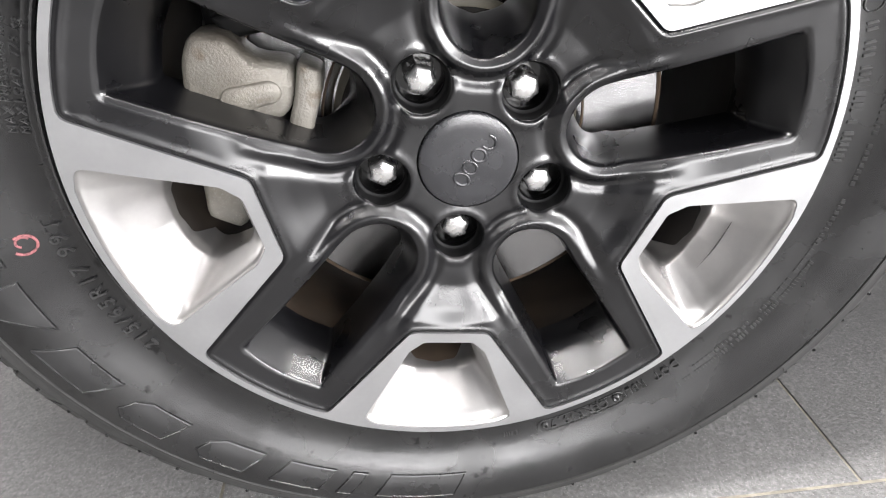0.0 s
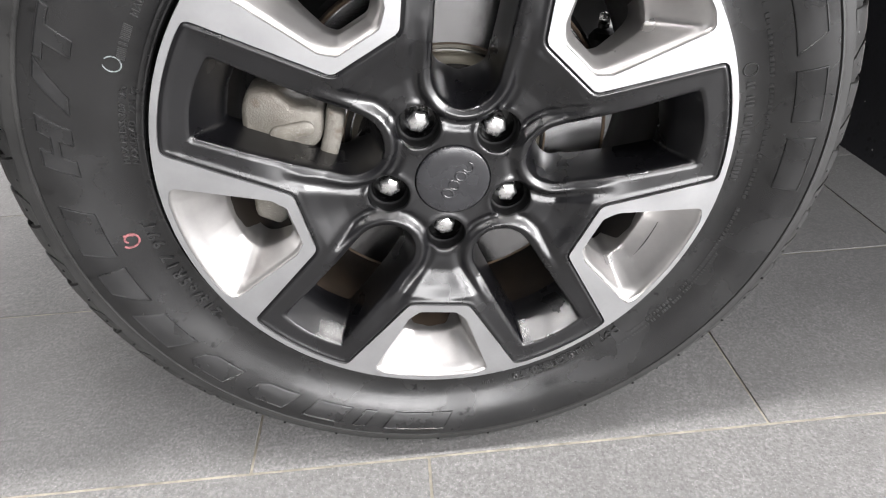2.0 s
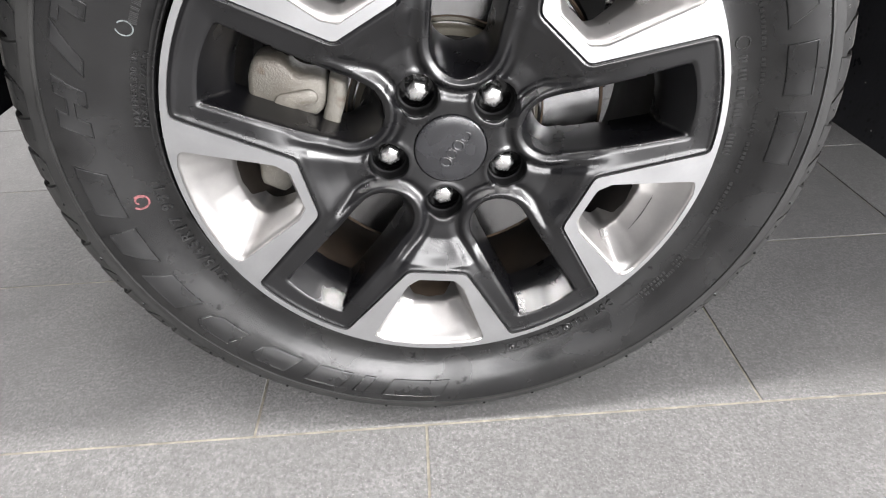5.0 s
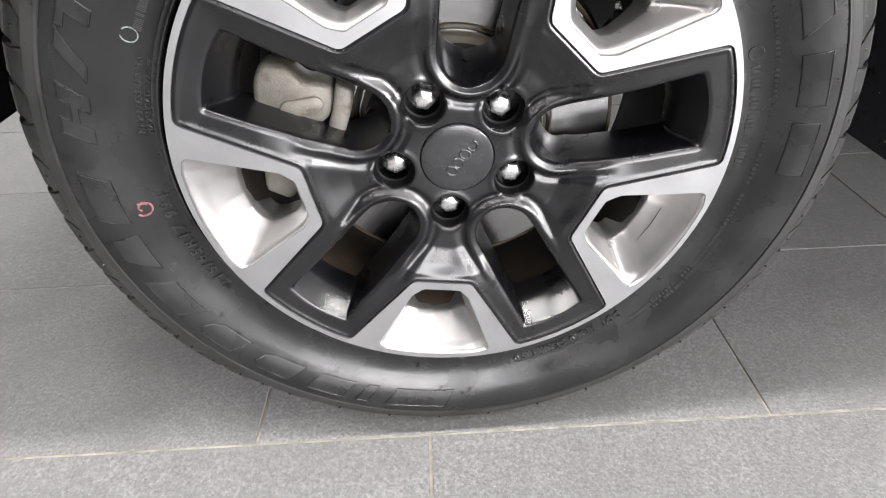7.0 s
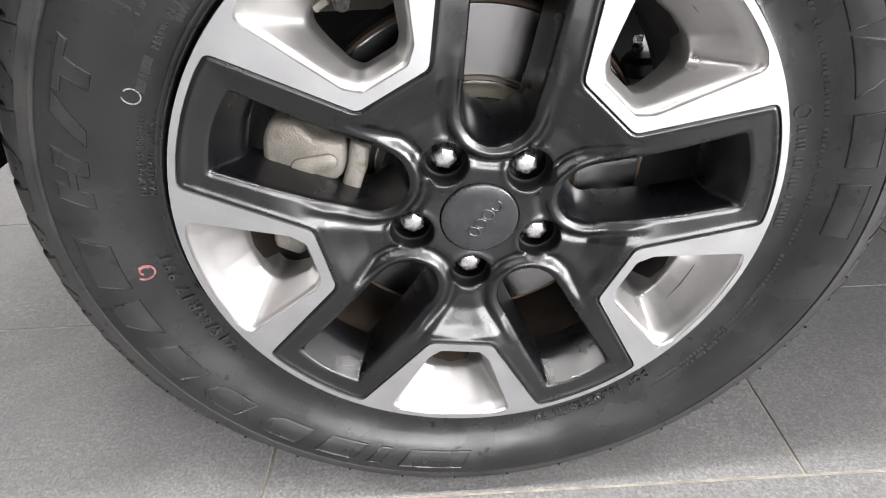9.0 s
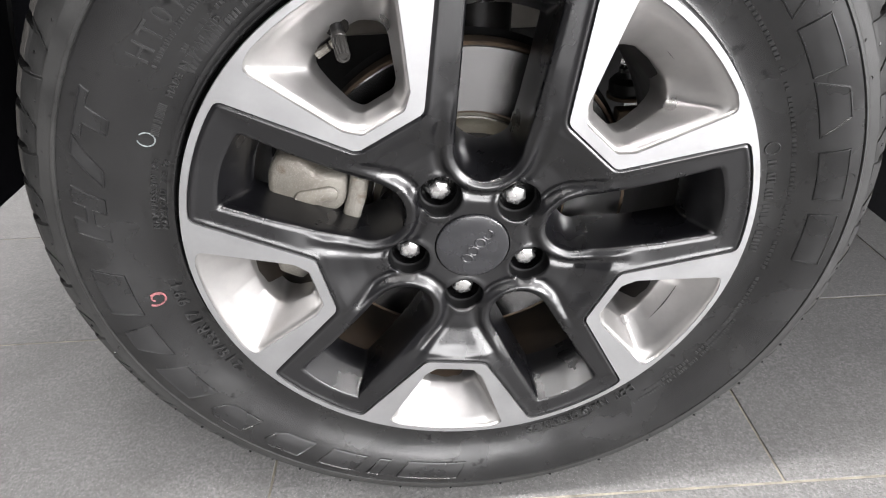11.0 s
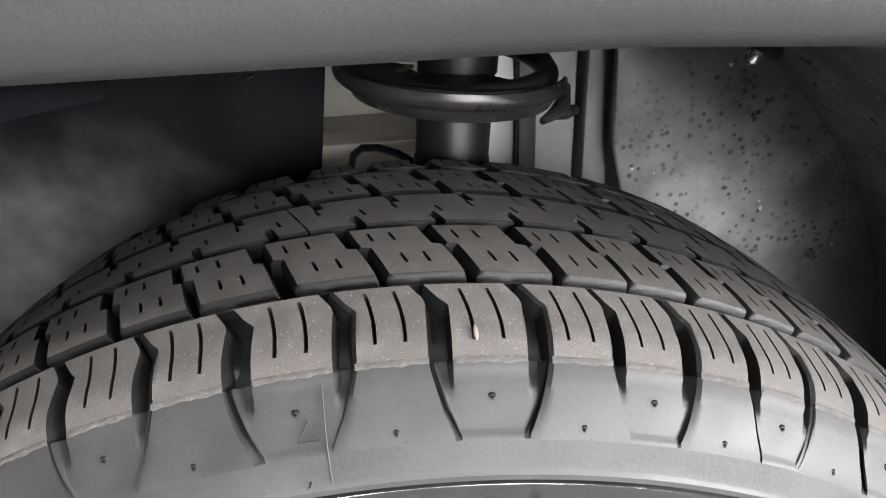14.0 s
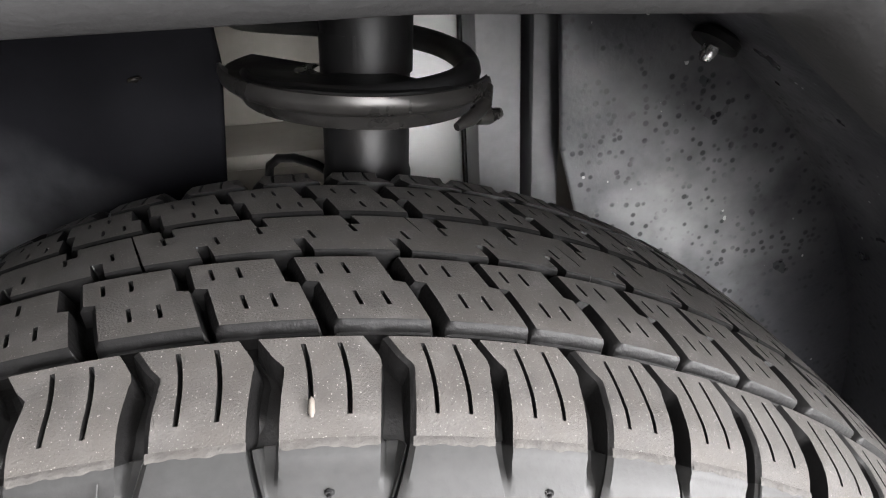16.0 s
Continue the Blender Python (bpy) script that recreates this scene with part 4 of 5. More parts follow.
for k, ang in enumerate(PITCH):
    # the wheel's own turn is taken off again, for these angles are from the world's vertical
    wide = ((PITCH[(k + 1) % NB] - PITCH[k - 1]) % 360) / 2 / (360 / NB)
    for n, b in enumerate(blocks):
        shift = (0.0, 0.8, 1.9, 0.4)[n]
        dy, dr = load(90 - ang, 0.35)
        press = pose(0, dy * (1.0, 0.45, 0.2, 0.0)[n], dr)
        if n == 0:
            # the skirt below the block gives way less than its crown
            low = load(90 - ang, 0.321)
            lean, give = (dy - low[0]) / 0.026, (dr - low[1]) / 0.026
            foot = Vector((0, -0.004, 0.321))
            press = Matrix.Translation(foot + Vector((0, low[0], low[1]))) @ pose(0, 0, 0, -math.degrees(lean), 0, 0) @ Matrix.Diagonal((1, 1, 1 + give, 1)) @ Matrix.Translation(-foot)
        m = pose(0, 0, 0, 0, ang + PHI + shift, 0) @ press @ Matrix.Diagonal((wide, 1, 1, 1))
        if k == 0:
            b.matrix_local = m
        elif n == 0 and k == 1:
            plated.matrix_local = m
        else:
            twin(plated if n == 0 and k % 2 else b, tyre, m)
    m = pose(0, 0, 0, 0, ang + PHI, 0) @ pose(0, 0, load(90 - ang, 0.35)[1])
    n0 = len(far_verts)
    far_verts += [m @ v for v in base_v]
    far_faces += [[n0 + q for q in f] for f in base_f]
me = bpy.data.meshes.new("far_shoulder")
me.from_pydata(far_verts, [], far_faces)
me.materials.append(TREAD)
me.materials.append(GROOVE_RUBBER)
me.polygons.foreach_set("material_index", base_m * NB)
far_ob = new("far_shoulder", me)
far_ob.parent = tyre
tagged(far_ob, "joined far shoulder tread blocks", kind="stuff")


# the torn lip along the foot of each shoulder block
def lip_mesh(seed):
    rnd = random.Random(seed)
    rows = [[], [], [], []]
    for k in range(25):
        t = (S_EDGE - 0.0011) * (k / 12 - 1)
        wave = 0.00012 * math.sin(k * 0.45 + seed) + 0.00010 * math.sin(k * 1.1 + 2 * seed) + 0.00014 * rnd.random()
        for row, (r, up) in zip(rows, ((0.3404, 0.00004), (0.3400, 0.0002), (0.3394 - wave, 0.00034), (0.3390 - wave, 0.00002))):
            y = float(np.interp(r, [p[0] for p in SHOULDER[::-1]], [p[1] for p in SHOULDER[::-1]]))
            a, q = t / 0.35, r + up * 0.74
            row.append((q * math.sin(a), y - up * 0.67, q * math.cos(a)))
    return loft(rows, closed=False)


lips = [part("worn_lip", lip_mesh(k), SCUFFED, tyre, "torn brownish rubber lip", smooth=50) for k in range(3)]
for k, ang in enumerate(PITCH):
    wide = ((PITCH[(k + 1) % NB] - PITCH[k - 1]) % 360) / 2 / (360 / NB)
    dy, dr = load(90 - ang, 0.338)
    m = pose(0, 0, 0, 0, ang + PHI, 0) @ pose(0, dy, dr) @ Matrix.Diagonal((wide, 1, 1, 1))
    if k < 3:
        lips[k].matrix_local = m
    else:
        twin(lips[k % 3], tyre, m)


# the moulding's vent stubs on the shoulder
def stub():
    return lathe([(0.0, -0.0007), (0.0005, -0.0006), (0.0007, 0.0001), (0.0012, 0.0002), (0.0015, 0.0008)], 14)


first_stub = part("vent_stub", stub(), RUBBER, tyre, smooth=40)
for k, ang in enumerate(PITCH):
    dy, dr = load(90 - ang, 0.33)
    r = 0.3306 if k % 2 else 0.3235
    a = radians(90 - ang - PHI)
    m = pose((r + dr) * math.cos(a), side_y(r) + dy + (0.0009 if k % 2 else -0.0002), (r + dr) * math.sin(a))
    if k:
        twin(first_stub, tyre, m)
    else:
        first_stub.matrix_local = m


# ---- lettering on the sidewall; angles are the world's, counter-clockwise from the front-right ----
def on_side(r, ang, up=0.0):
    a = radians(ang - PHI)
    dy, dr = load(ang, r)
    return ((r + dr) * math.cos(a), side_y(r) + dy - up, (r + dr) * math.sin(a))


def words(text, r, ang, size, up=0.0011, spread=1.0, bold=0.0):
    """Raised writing that starts at the angle and runs clockwise, tops outwards."""
    cu = bpy.data.curves.new("writing", "FONT")
    cu.body, cu.size, cu.extrude, cu.offset, cu.space_character, cu.resolution_u = text, size, 0.0004, bold, spread, 2
    ob = bpy.data.objects.new("writing", cu)
    scene.collection.objects.link(ob)
    bpy.context.view_layer.update()
    src = ob.to_mesh()
    verts = [v.co.copy() for v in src.vertices]
    faces = [list(p.vertices) for p in src.polygons]
    ob.to_mesh_clear()
    bpy.data.objects.remove(ob)
    out = [on_side(r + v.y, ang - math.degrees(v.x / r), up if v.z > 0 else -0.0003) for v in verts]
    m = bpy.data.meshes.new("lettering")
    m.from_pydata(out, [], faces)
    m.materials.append(LETTER)
    o = new("lettering", m)
    o.parent = tyre
    return tagged(o, "small raised rubber lettering")


FORMS = {
    "block": [(-0.5, 0.0), (0.5, 0.0), (0.5, 1.0), (-0.5, 1.0)],
    "barrel": [(-0.5, 0.0), (0.3, 0.0), (0.5, 0.25), (0.5, 0.75), (0.3, 1.0), (-0.5, 1.0)],
    "wedge": [(-0.5, 0.0), (0.5, 0.0), (0.24, 1.0), (-0.24, 1.0)],
    "letter_h": [(-0.5, 0.0), (-0.16, 0.0), (-0.16, 0.38), (0.16, 0.38), (0.16, 0.0), (0.5, 0.0), (0.5, 1.0), (0.16, 1.0), (0.16, 0.64), (-0.16, 0.64), (-0.16, 1.0), (-0.5, 1.0)],
    "letter_t": [(-0.18, 0.0), (0.18, 0.0), (0.18, 0.72), (0.5, 0.72), (0.5, 1.0), (-0.5, 1.0), (-0.5, 0.72), (-0.18, 0.72)],
}


def glyph(ang, wide, r0, r1, slant, form):
    """A raised outline as large as one of the big letters, sloping, with a sunk plain inside."""
    poly = [(u * wide, v) for u, v in FORMS[form]]
    pts = dense([(p[0], p[1] * (r1 - r0)) for p in poly] + [(poly[0][0], poly[0][1] * (r1 - r0))], 0.003)[:-1]

    def place(x, h, up):
        r = r0 + h
        return on_side(r, ang - math.degrees((x + slant * h) / ((r0 + r1) / 2)), up)

    cx = sum(p[0] for p in pts) / len(pts)
    n = len(pts)
    rings = []
    for off, up in ((0.0, -0.0002), (0.0001, 0.0013), (0.0008, 0.0014), (0.0011, 0.0006)):
        ring = []
        for k in range(n):
            a, b = pts[k - 1], pts[(k + 1) % n]
            t = (b - a).normalized()
            q = pts[k] + Vector((-t[1], t[0])) * off
            ring.append(place(q[0], q[1], up))
        rings.append(ring)
    bm = loft(rings, True)
    # the sunk plain inside follows the tyre's curve
    ring = []
    for k in range(n):
        t = (pts[(k + 1) % n] - pts[k - 1]).normalized()
        ring.append(pts[k] + Vector((-t[1], t[0])) * 0.0010)
    gx, gh = np.meshgrid(np.arange(-wide / 2, wide / 2, 0.0030), np.arange(0.0, r1 - r0, 0.0030))
    g = np.stack([gx.ravel(), gh.ravel()], 1)
    g = g[inside(g, ring)]
    g = g[distance(g, ring + [ring[0]]) > 0.0012]
    v2, _, faces, *_ = delaunay_2d_cdt(ring + [Vector(p) for p in g], [(k, (k + 1) % n) for k in range(n)], [], 1, 1e-6)
    vs = [bm.verts.new(place(p[0], p[1], 0.0006)) for p in v2]
    for f in faces:
        bm.faces.new([vs[k] for k in f])
    bmesh.ops.recalc_face_normals(bm, faces=bm.faces)
    for f in bm.faces:
        f.normal_update()
        if f.normal.y > 0.5:
            f.normal_flip()
    return bm


for ang, wide, slant, form in ((-97.5, 0.066, 0.55, "block"), (-109.3, 0.013, 0.55, "block"), (-117.4, 0.040, 0.55, "block"), (-129.8, 0.043, 0.6, "barrel"), (-142.6, 0.042, 0.6, "barrel"),
                               (-154.6, 0.043, 0.7, "block"), (-166.4, 0.041, 0.6, "wedge"), (-177.0, 0.044, 0.6, "block"), (168.2, 0.039, 0.6, "letter_h"), (160.7, 0.014, 1.30, "block"), (152.2, 0.035, 0.45, "letter_t"),
                               (58.4, 0.044, 0.0, "block"), (46.2, 0.058, 0.0, "wedge"), (34.3, 0.042, 0.0, "block"), (24.6, 0.050, 0.0, "wedge"), (12.7, 0.044, 0.0, "block"), (0.8, 0.048, 0.0, "block")):
    part("raised_shape", glyph(ang, wide, 0.2785, 0.2985, slant, form), RAISED, tyre, "large raised rubber shape", smooth=40)

words("215/65R17 99T", 0.2450, -151.8, 0.0138, 0.0018, spread=1.27)
words("DOT  R8LF", 0.2500, -47.0, 0.0100, 0.0016, spread=1.15)
words("CENR1917", 0.2500, -62.0, 0.0105, 0.0016, spread=1.1)
words("HT01A2", 0.2690, 141.0, 0.0190, 0.0010, spread=1.3)
words("MADE IN THAILAND", 0.2490, 144.5, 0.0066, 0.0014, spread=1.15)
words("MAX.PRESS.300 kPa", 0.2470, 170.5, 0.0062, 0.0015, spread=1.2)
words("MAX.LOAD  775 kg", 0.2408, 170.5, 0.0062, 0.0015, spread=1.2)


def bars(count, r, a0, a1, tall, fill, seed):
    """A row of small raised bars in place of fine print."""
    rnd = random.Random(seed)
    bm = bmesh.new()
    for k in range(count):
        if rnd.random() < 0.12:
            continue
        a = a0 + (a1 - a0) * (k + 0.5) / count
        w = abs(a1 - a0) / count * fill * (0.6 + 0.4 * rnd.random()) / 2
        vs = [bm.verts.new(on_side(rr, aa, up)) for up in (-0.0002, 0.0008) for rr, aa in ((r, a - w), (r, a + w), (r + tall * (0.8 + 0.2 * rnd.random()), a + w), (r + tall, a - w))]
        bm.faces.new(vs[4:])
        for j in range(4):
            bm.faces.new((vs[j], vs[(j + 1) % 4], vs[4 + (j + 1) % 4], vs[4 + j]))
    bmesh.ops.recalc_face_normals(bm, faces=bm.faces)
    return part("fine_print", bm, LETTER, tyre, "row of tiny raised print")


bars(78, 0.2545, 137, 62, 0.0030, 0.7, 1)
bars(112, 0.2630, 62, -46, 0.0026, 0.7, 2)
bars(44, 0.2425, 112, 62, 0.0030, 0.6, 3)
bars(22, 0.2440, 139, 122, 0.0045, 0.65, 5)
bars(36, 0.2640, 141, 123, 0.0032, 0.65, 6)
bars(24, 0.2475, 16.8, -4.2, 0.0060, 0.6, 7)
bars(7, 0.2510, -80.2, -83.6, 0.0040, 0.7, 8)
bars(48, 0.2670, -50, -20, 0.0028, 0.7, 9)
bars(20, 0.2500, 152, 146, 0.0055, 0.7, 10)


tri = [on_side(0.3300, 94.0, 0.0012), on_side(0.3252, 94.62, 0.0012), on_side(0.3252, 93.38, 0.0012)]
part("wear_mark", tube([tri[0], *[Vector(tri[0]).lerp(Vector(tri[1]), q) for q in (0.5, 1)], *[Vector(tri[1]).lerp(Vector(tri[2]), q) for q in (0.5, 1)], *[Vector(tri[2]).lerp(Vector(tri[0]), q) for q in (0.5, 1)]], 0.0003, 6), DUSTY_RUBBER, tyre, "small raised triangle", smooth=60)
part("mould_seam", tube([on_side(r, 93.1, 0.0006) for r in np.linspace(0.3125, 0.3372, 12)], 0.0003, 6), DUSTY_RUBBER, tyre, "fine raised mould seam", smooth=60)


def side_ring(r, ang, rad, thick, mat, name, label, a0=0, a1=360, up=0.0004):
    pts = [on_side(r + rad * math.cos(radians(q)), ang + math.degrees(rad * math.sin(radians(q)) / r), up) for q in np.linspace(a0, a1, 29)]
    return part(name, tube(pts, thick, 6), mat, tyre, label, smooth=50)


side_ring(0.2568, 153.0, 0.0054, 0.0005, WHITEMARK, "chalk_ring", "broken white chalk ring", 20, 330)
side_ring(0.2662, -174.6, 0.0060, 0.0009, REDMARK, "chalk_mark", "smudged red chalk mark", 30, 300)
side_ring(0.2662, -175.0, 0.0032, 0.0008, REDMARK, "chalk_mark", "smudged red chalk mark", 200, 420)
side_ring(0.2505, 19.0, 0.0052, 0.0005, LETTER, "approval_ring", "small raised ring")
# the rounded frame round the date code
frame_pts = []
for q in np.linspace(0, 1, 31):
    frame_pts.append(on_side(0.2592, -60.0 - 15.2 * q, 0.0004))
for q in np.linspace(0, 1, 9):
    frame_pts.append(on_side(0.2542 + 0.005 * math.cos(math.pi * q), -75.2 - 1.1 * math.sin(math.pi * q), 0.0004))
for q in np.linspace(0, 1, 31):
    frame_pts.append(on_side(0.2492, -75.2 + 15.2 * q, 0.0004))
for q in np.linspace(0, 1, 9):
    frame_pts.append(on_side(0.2542 - 0.005 * math.cos(math.pi * q), -60.0 + 1.1 * math.sin(math.pi * q), 0.0004))
part("code_frame", tube(frame_pts, 0.0004, 5), LETTER, tyre, smooth=60)
for ang in (-60.4, -74.9):
    side_ring(0.2542, ang, 0.0020, 0.0014, LETTER, "code_stud", "small dark raised stud")
st = Vector((0.0326, 0.0180, 0.6928 - ZC))
part("pebble", tube([st + Vector((0, -0.0020, -0.0015)), st + Vector((0, -0.0010, -0.0007)), st + Vector((0, 0.0013, 0.0008)), st + Vector((0, 0.0023, 0.0014))], [0.0004, 0.0009, 0.0008, 0.0003], 8), GUM, tyre, "tiny pale pebble caught in the tread", smooth=60).matrix_local = pose(0, 0, 0, 0, PHI, 0)

# fine rubber hairs left by the mould
hair_rnd = random.Random(11)
hair = part("rubber_hair", tube([(0, 0.0006, 0), (0.0002, -0.0016, 0.0004), (0.0010, -0.0030, 0.0012)], [0.00038, 0.0003, 0.00018], 5), GROOVE_RUBBER, tyre, "fine black rubber hair", smooth=60)
for k in range(46):
    r_hair, a_hair = hair_rnd.choice((0.2372, 0.2372, 0.2700, 0.2880, 0.3040, 0.3120)) + hair_rnd.uniform(-0.0005, 0.003), 360 * (k + 0.7 * hair_rnd.random()) / 46
    m = Matrix.Translation(on_side(r_hair, a_hair)) @ pose(0, 0, 0, hair_rnd.uniform(-25, 25), hair_rnd.uniform(0, 360), 0)
    if k:
        twin(hair, tyre, m)
    else:
        hair.matrix_local = m

# ---- brake ----
disc = tagged(new("brake_disc"), "worn steel brake disc with rusty edges behind the spokes", "brake disc")
disc.matrix_world = pose(0, 0, ZC)
part("swept_face", lathe([(0.0950, 0.0805), (0.0955, 0.0800), (0.1490, 0.0800), (0.1500, 0.0806)], 160), DISC, disc, "scored bright swept face", smooth=30)
part("disc_edge", lathe([(0.1500, 0.0806), (0.1515, 0.0800), (0.1530, 0.0812), (0.1530, 0.1000), (0.1400, 0.1005)], 160), RUST, disc, "rusty outer edge", smooth=30)
part("inner_edge", lathe([(0.0950, 0.0805), (0.0942, 0.0800), (0.0936, 0.0812)], 120), RUST, disc, "rusty inner edge", smooth=30)
part("inner_band", lathe([(0.0936, 0.0812), (0.0905, 0.0820), (0.0885, 0.0850), (0.0860, 0.0850)], 120), DISC, disc, "dull inner band", smooth=30)
part("hat_wall", lathe([(0.0872, 0.0852), (0.0850, 0.0800), (0.0838, 0.0660), (0.0828, 0.0632)], 120), HATWALL, disc, "pale bare metal side of the disc hat", smooth=30)
part("hat", lathe([(0.0828, 0.0632), (0.0790, 0.0602), (0.0730, 0.0590), (0.0, 0.0590)], 120), HATMAT, disc, "black disc hat", smooth=30)

caliper = tagged(new("brake_caliper"), "dirty cast metal brake caliper round the disc", "brake caliper")


def cal(outline, y0, y1, bevel, name, mat=CAST, label=""):
    return part(name, slab([(x, z + 0.002) for x, z in outline], y0, y1, bevel), mat, caliper, label, smooth=50)


cal([(-0.1580, 0.4270), (-0.1373, 0.4245), (-0.1266, 0.4100), (-0.1020, 0.4060), (-0.1030, 0.3900), (-0.1060, 0.3800), (-0.1130, 0.3720), (-0.1408, 0.3690), (-0.1640, 0.3780), (-0.1707, 0.3900), (-0.1670, 0.4120)], 0.0420, 0.0760, 0.006, "bridge")
stadium = [(-0.1395 + 0.0095 * math.cos(q), 0.3862 + 0.0085 * math.sin(q)) for q in np.linspace(1.45, 4.60, 10)] + [(-0.1195 + 0.0085 * math.cos(q), 0.3900 + 0.0075 * math.sin(q)) for q in np.linspace(-1.69, 1.45, 10)]
cal(stadium, 0.0402, 0.0440, 0.0016, "boss")
cal([(-0.0990, 0.4080), (-0.0852, 0.4010), (-0.0872, 0.3864), (-0.0960, 0.3640), (-0.0970, 0.3540), (-0.1125, 0.3550), (-0.1110, 0.3680), (-0.1040, 0.3860)], 0.0400, 0.0700, 0.0032, "finger")
cal([(-0.182, 0.300), (-0.160, 0.288), (-0.140, 0.310), (-0.150, 0.362), (-0.176, 0.366)], 0.0560, 0.0780, 0.005, "lower_arm")
cal([(-0.166, 0.440), (-0.120, 0.452), (-0.110, 0.330), (-0.150, 0.280), (-0.162, 0.310)], 0.1000, 0.1500, 0.008, "body", DARK)
cal([(-0.150, 0.432), (-0.110, 0.437), (-0.100, 0.424), (-0.140, 0.418)], 0.0600, 0.1100, 0.004, "pad_spring", DARK, "black pad spring")


# dark carrier and shield behind the disc
knuckle = tagged(new("steering_knuckle"), "black dusty steering knuckle and splash shield behind the brake disc", "knuckle")
part("shield", lathe([(0.03, 0.112), (0.100, 0.110), (0.150, 0.112), (0.158, 0.106)], 96, -150, 130), DARK, knuckle, smooth=40).matrix_world = pose(0, 0, ZC)
part("carrier_arm", tube([(0.02, 0.13, ZC - 0.10), (0.01, 0.15, ZC), (0.02, 0.17, ZC + 0.14), (0.035, 0.20, ZC + 0.26)], [0.03, 0.045, 0.032, 0.024], 14), DARK, knuckle, smooth=50)
part("drive_shaft", tube([(0, 0.10, ZC), (0, 0.55, ZC + 0.02)], 0.024, 16), DARK, knuckle, smooth=50)
LINK = Vector((0.284, 0.452, 0.322))
part("link_nut", nut(), CHROME, knuckle, "small bright nut", smooth=22).matrix_world = Matrix.Translation(LINK + Vector((-0.004, 0.010, 0.041))) @ pose(0, 0, 0, -90, 0, 0) @ Matrix.Scale(0.62, 4)
part("link_washer", lathe([(0.0, 0.0), (0.0085, 0.0), (0.0085, 0.006), (0.0, 0.006)], 20), SEATMAT, knuckle, smooth=30).matrix_world = Matrix.Translation(LINK + Vector((-0.004, 0.006, 0.020))) @ pose(0, 0, 0, 90, 0, 0)
part("link_bush", lathe([(0.0, -0.022), (0.012, -0.021), (0.022, -0.016), (0.027, -0.006), (0.027, 0.008), (0.020, 0.016), (0.0, 0.018)], 28), DARK, knuckle, "black rubber bush", smooth=40).matrix_world = Matrix.Translation(LINK) @ pose(0, 0, 0, 90, 0, 0)
part("bush_collar", lathe([(0.0265, -0.004), (0.0285, -0.003), (0.0285, 0.002), (0.0265, 0.003)], 28), RUST, knuckle, "rusty collar", smooth=40).matrix_world = Matrix.Translation(LINK + Vector((0, 0, -0.014))) @ pose(0, 0, 0, 90, 0, 0)
part("link_bracket", box(0.268, 0.425, 0.272, 0.315, 0.450, 0.292, 0.003), RUST, knuckle, "rusty bracket", smooth=30)
part("lower_arm", tube([(0.0, 0.12, ZC - 0.13), (0.03, 0.35, ZC - 0.14), (0.1, 0.6, ZC - 0.13)], [0.018, 0.022, 0.03], 12), DARK, knuckle, smooth=50)

# ---- suspension strut ----
strut = tagged(new("suspension_strut"), "black suspension strut with a coil spring on a grey seat", "strut")
SX, SY = 0.0415, 0.2150
def leant(z):
    """The strut's axis leans back a little towards its top."""
    return SX - 0.003 + 0.10 * (z - 0.68)


damper = [(0.600, 0.0225), (0.604, 0.0235), (0.672, 0.0235), (0.676, 0.0246), (0.687, 0.0246), (0.691, 0.0235), (0.760, 0.0235)]
part("damper_tube", tube([(leant(z), SY, z) for z, _ in damper], [r for _, r in damper], 40), DARK, strut, "black damper tube", smooth=40)
part("upper_boot", tube([(leant(z) + 0.001, SY, z) for z in (0.742, 0.80, 1.0)], [0.0238, 0.0238, 0.025], 28), DARK, strut, "black rubber boot", smooth=50)


def cut_to_view(bm):
    """Cuts the dish open beside the tube and behind, to fit the camera's view."""
    gone = []
    for f in bm.faces:
        c = f.calc_center_median()
        r, ang = math.hypot(c.x - SX, c.y - SY), math.degrees(math.atan2(c.y - SY, c.x - SX))
        if (0.026 < r < 0.0575 and -52 < ang < 152) or (r >= 0.0575 and (-16 < ang or ang < -172)):
            gone.append(f)
    bmesh.ops.delete(bm, geom=gone, context="FACES")
    return bm


def seat():
    """A pressed dish that rises in a turn round the tube."""
    rings = []
    for r, dz in ((0.024, -0.002), (0.050, -0.0085), (0.0565, -0.0095), (0.0610, -0.0080), (0.0630, -0.0030), (0.0645, -0.0008), (0.0680, -0.0004), (0.0700, 0.0018), (0.0706, 0.0056), (0.0698, 0.0085), (0.0684, 0.0088), (0.060, 0.0005), (0.055, 0.0010), (0.024, 0.0065)):
        rings.append([(SX + r * (1 + 0.05 * math.sin(a)) * math.cos(a), SY + r * math.sin(a), 0.7360 + (dz if dz < 0.009 else dz - 0.012 * max(0.0, -math.cos(a) - 0.35) / 0.65) + 0.010 * (r / 0.07) * -math.cos(a + 0.3) * 0.75) for a in np.linspace(0, 2 * math.pi, 61)[:-1]])
    return cut_to_view(loft(rings, True))


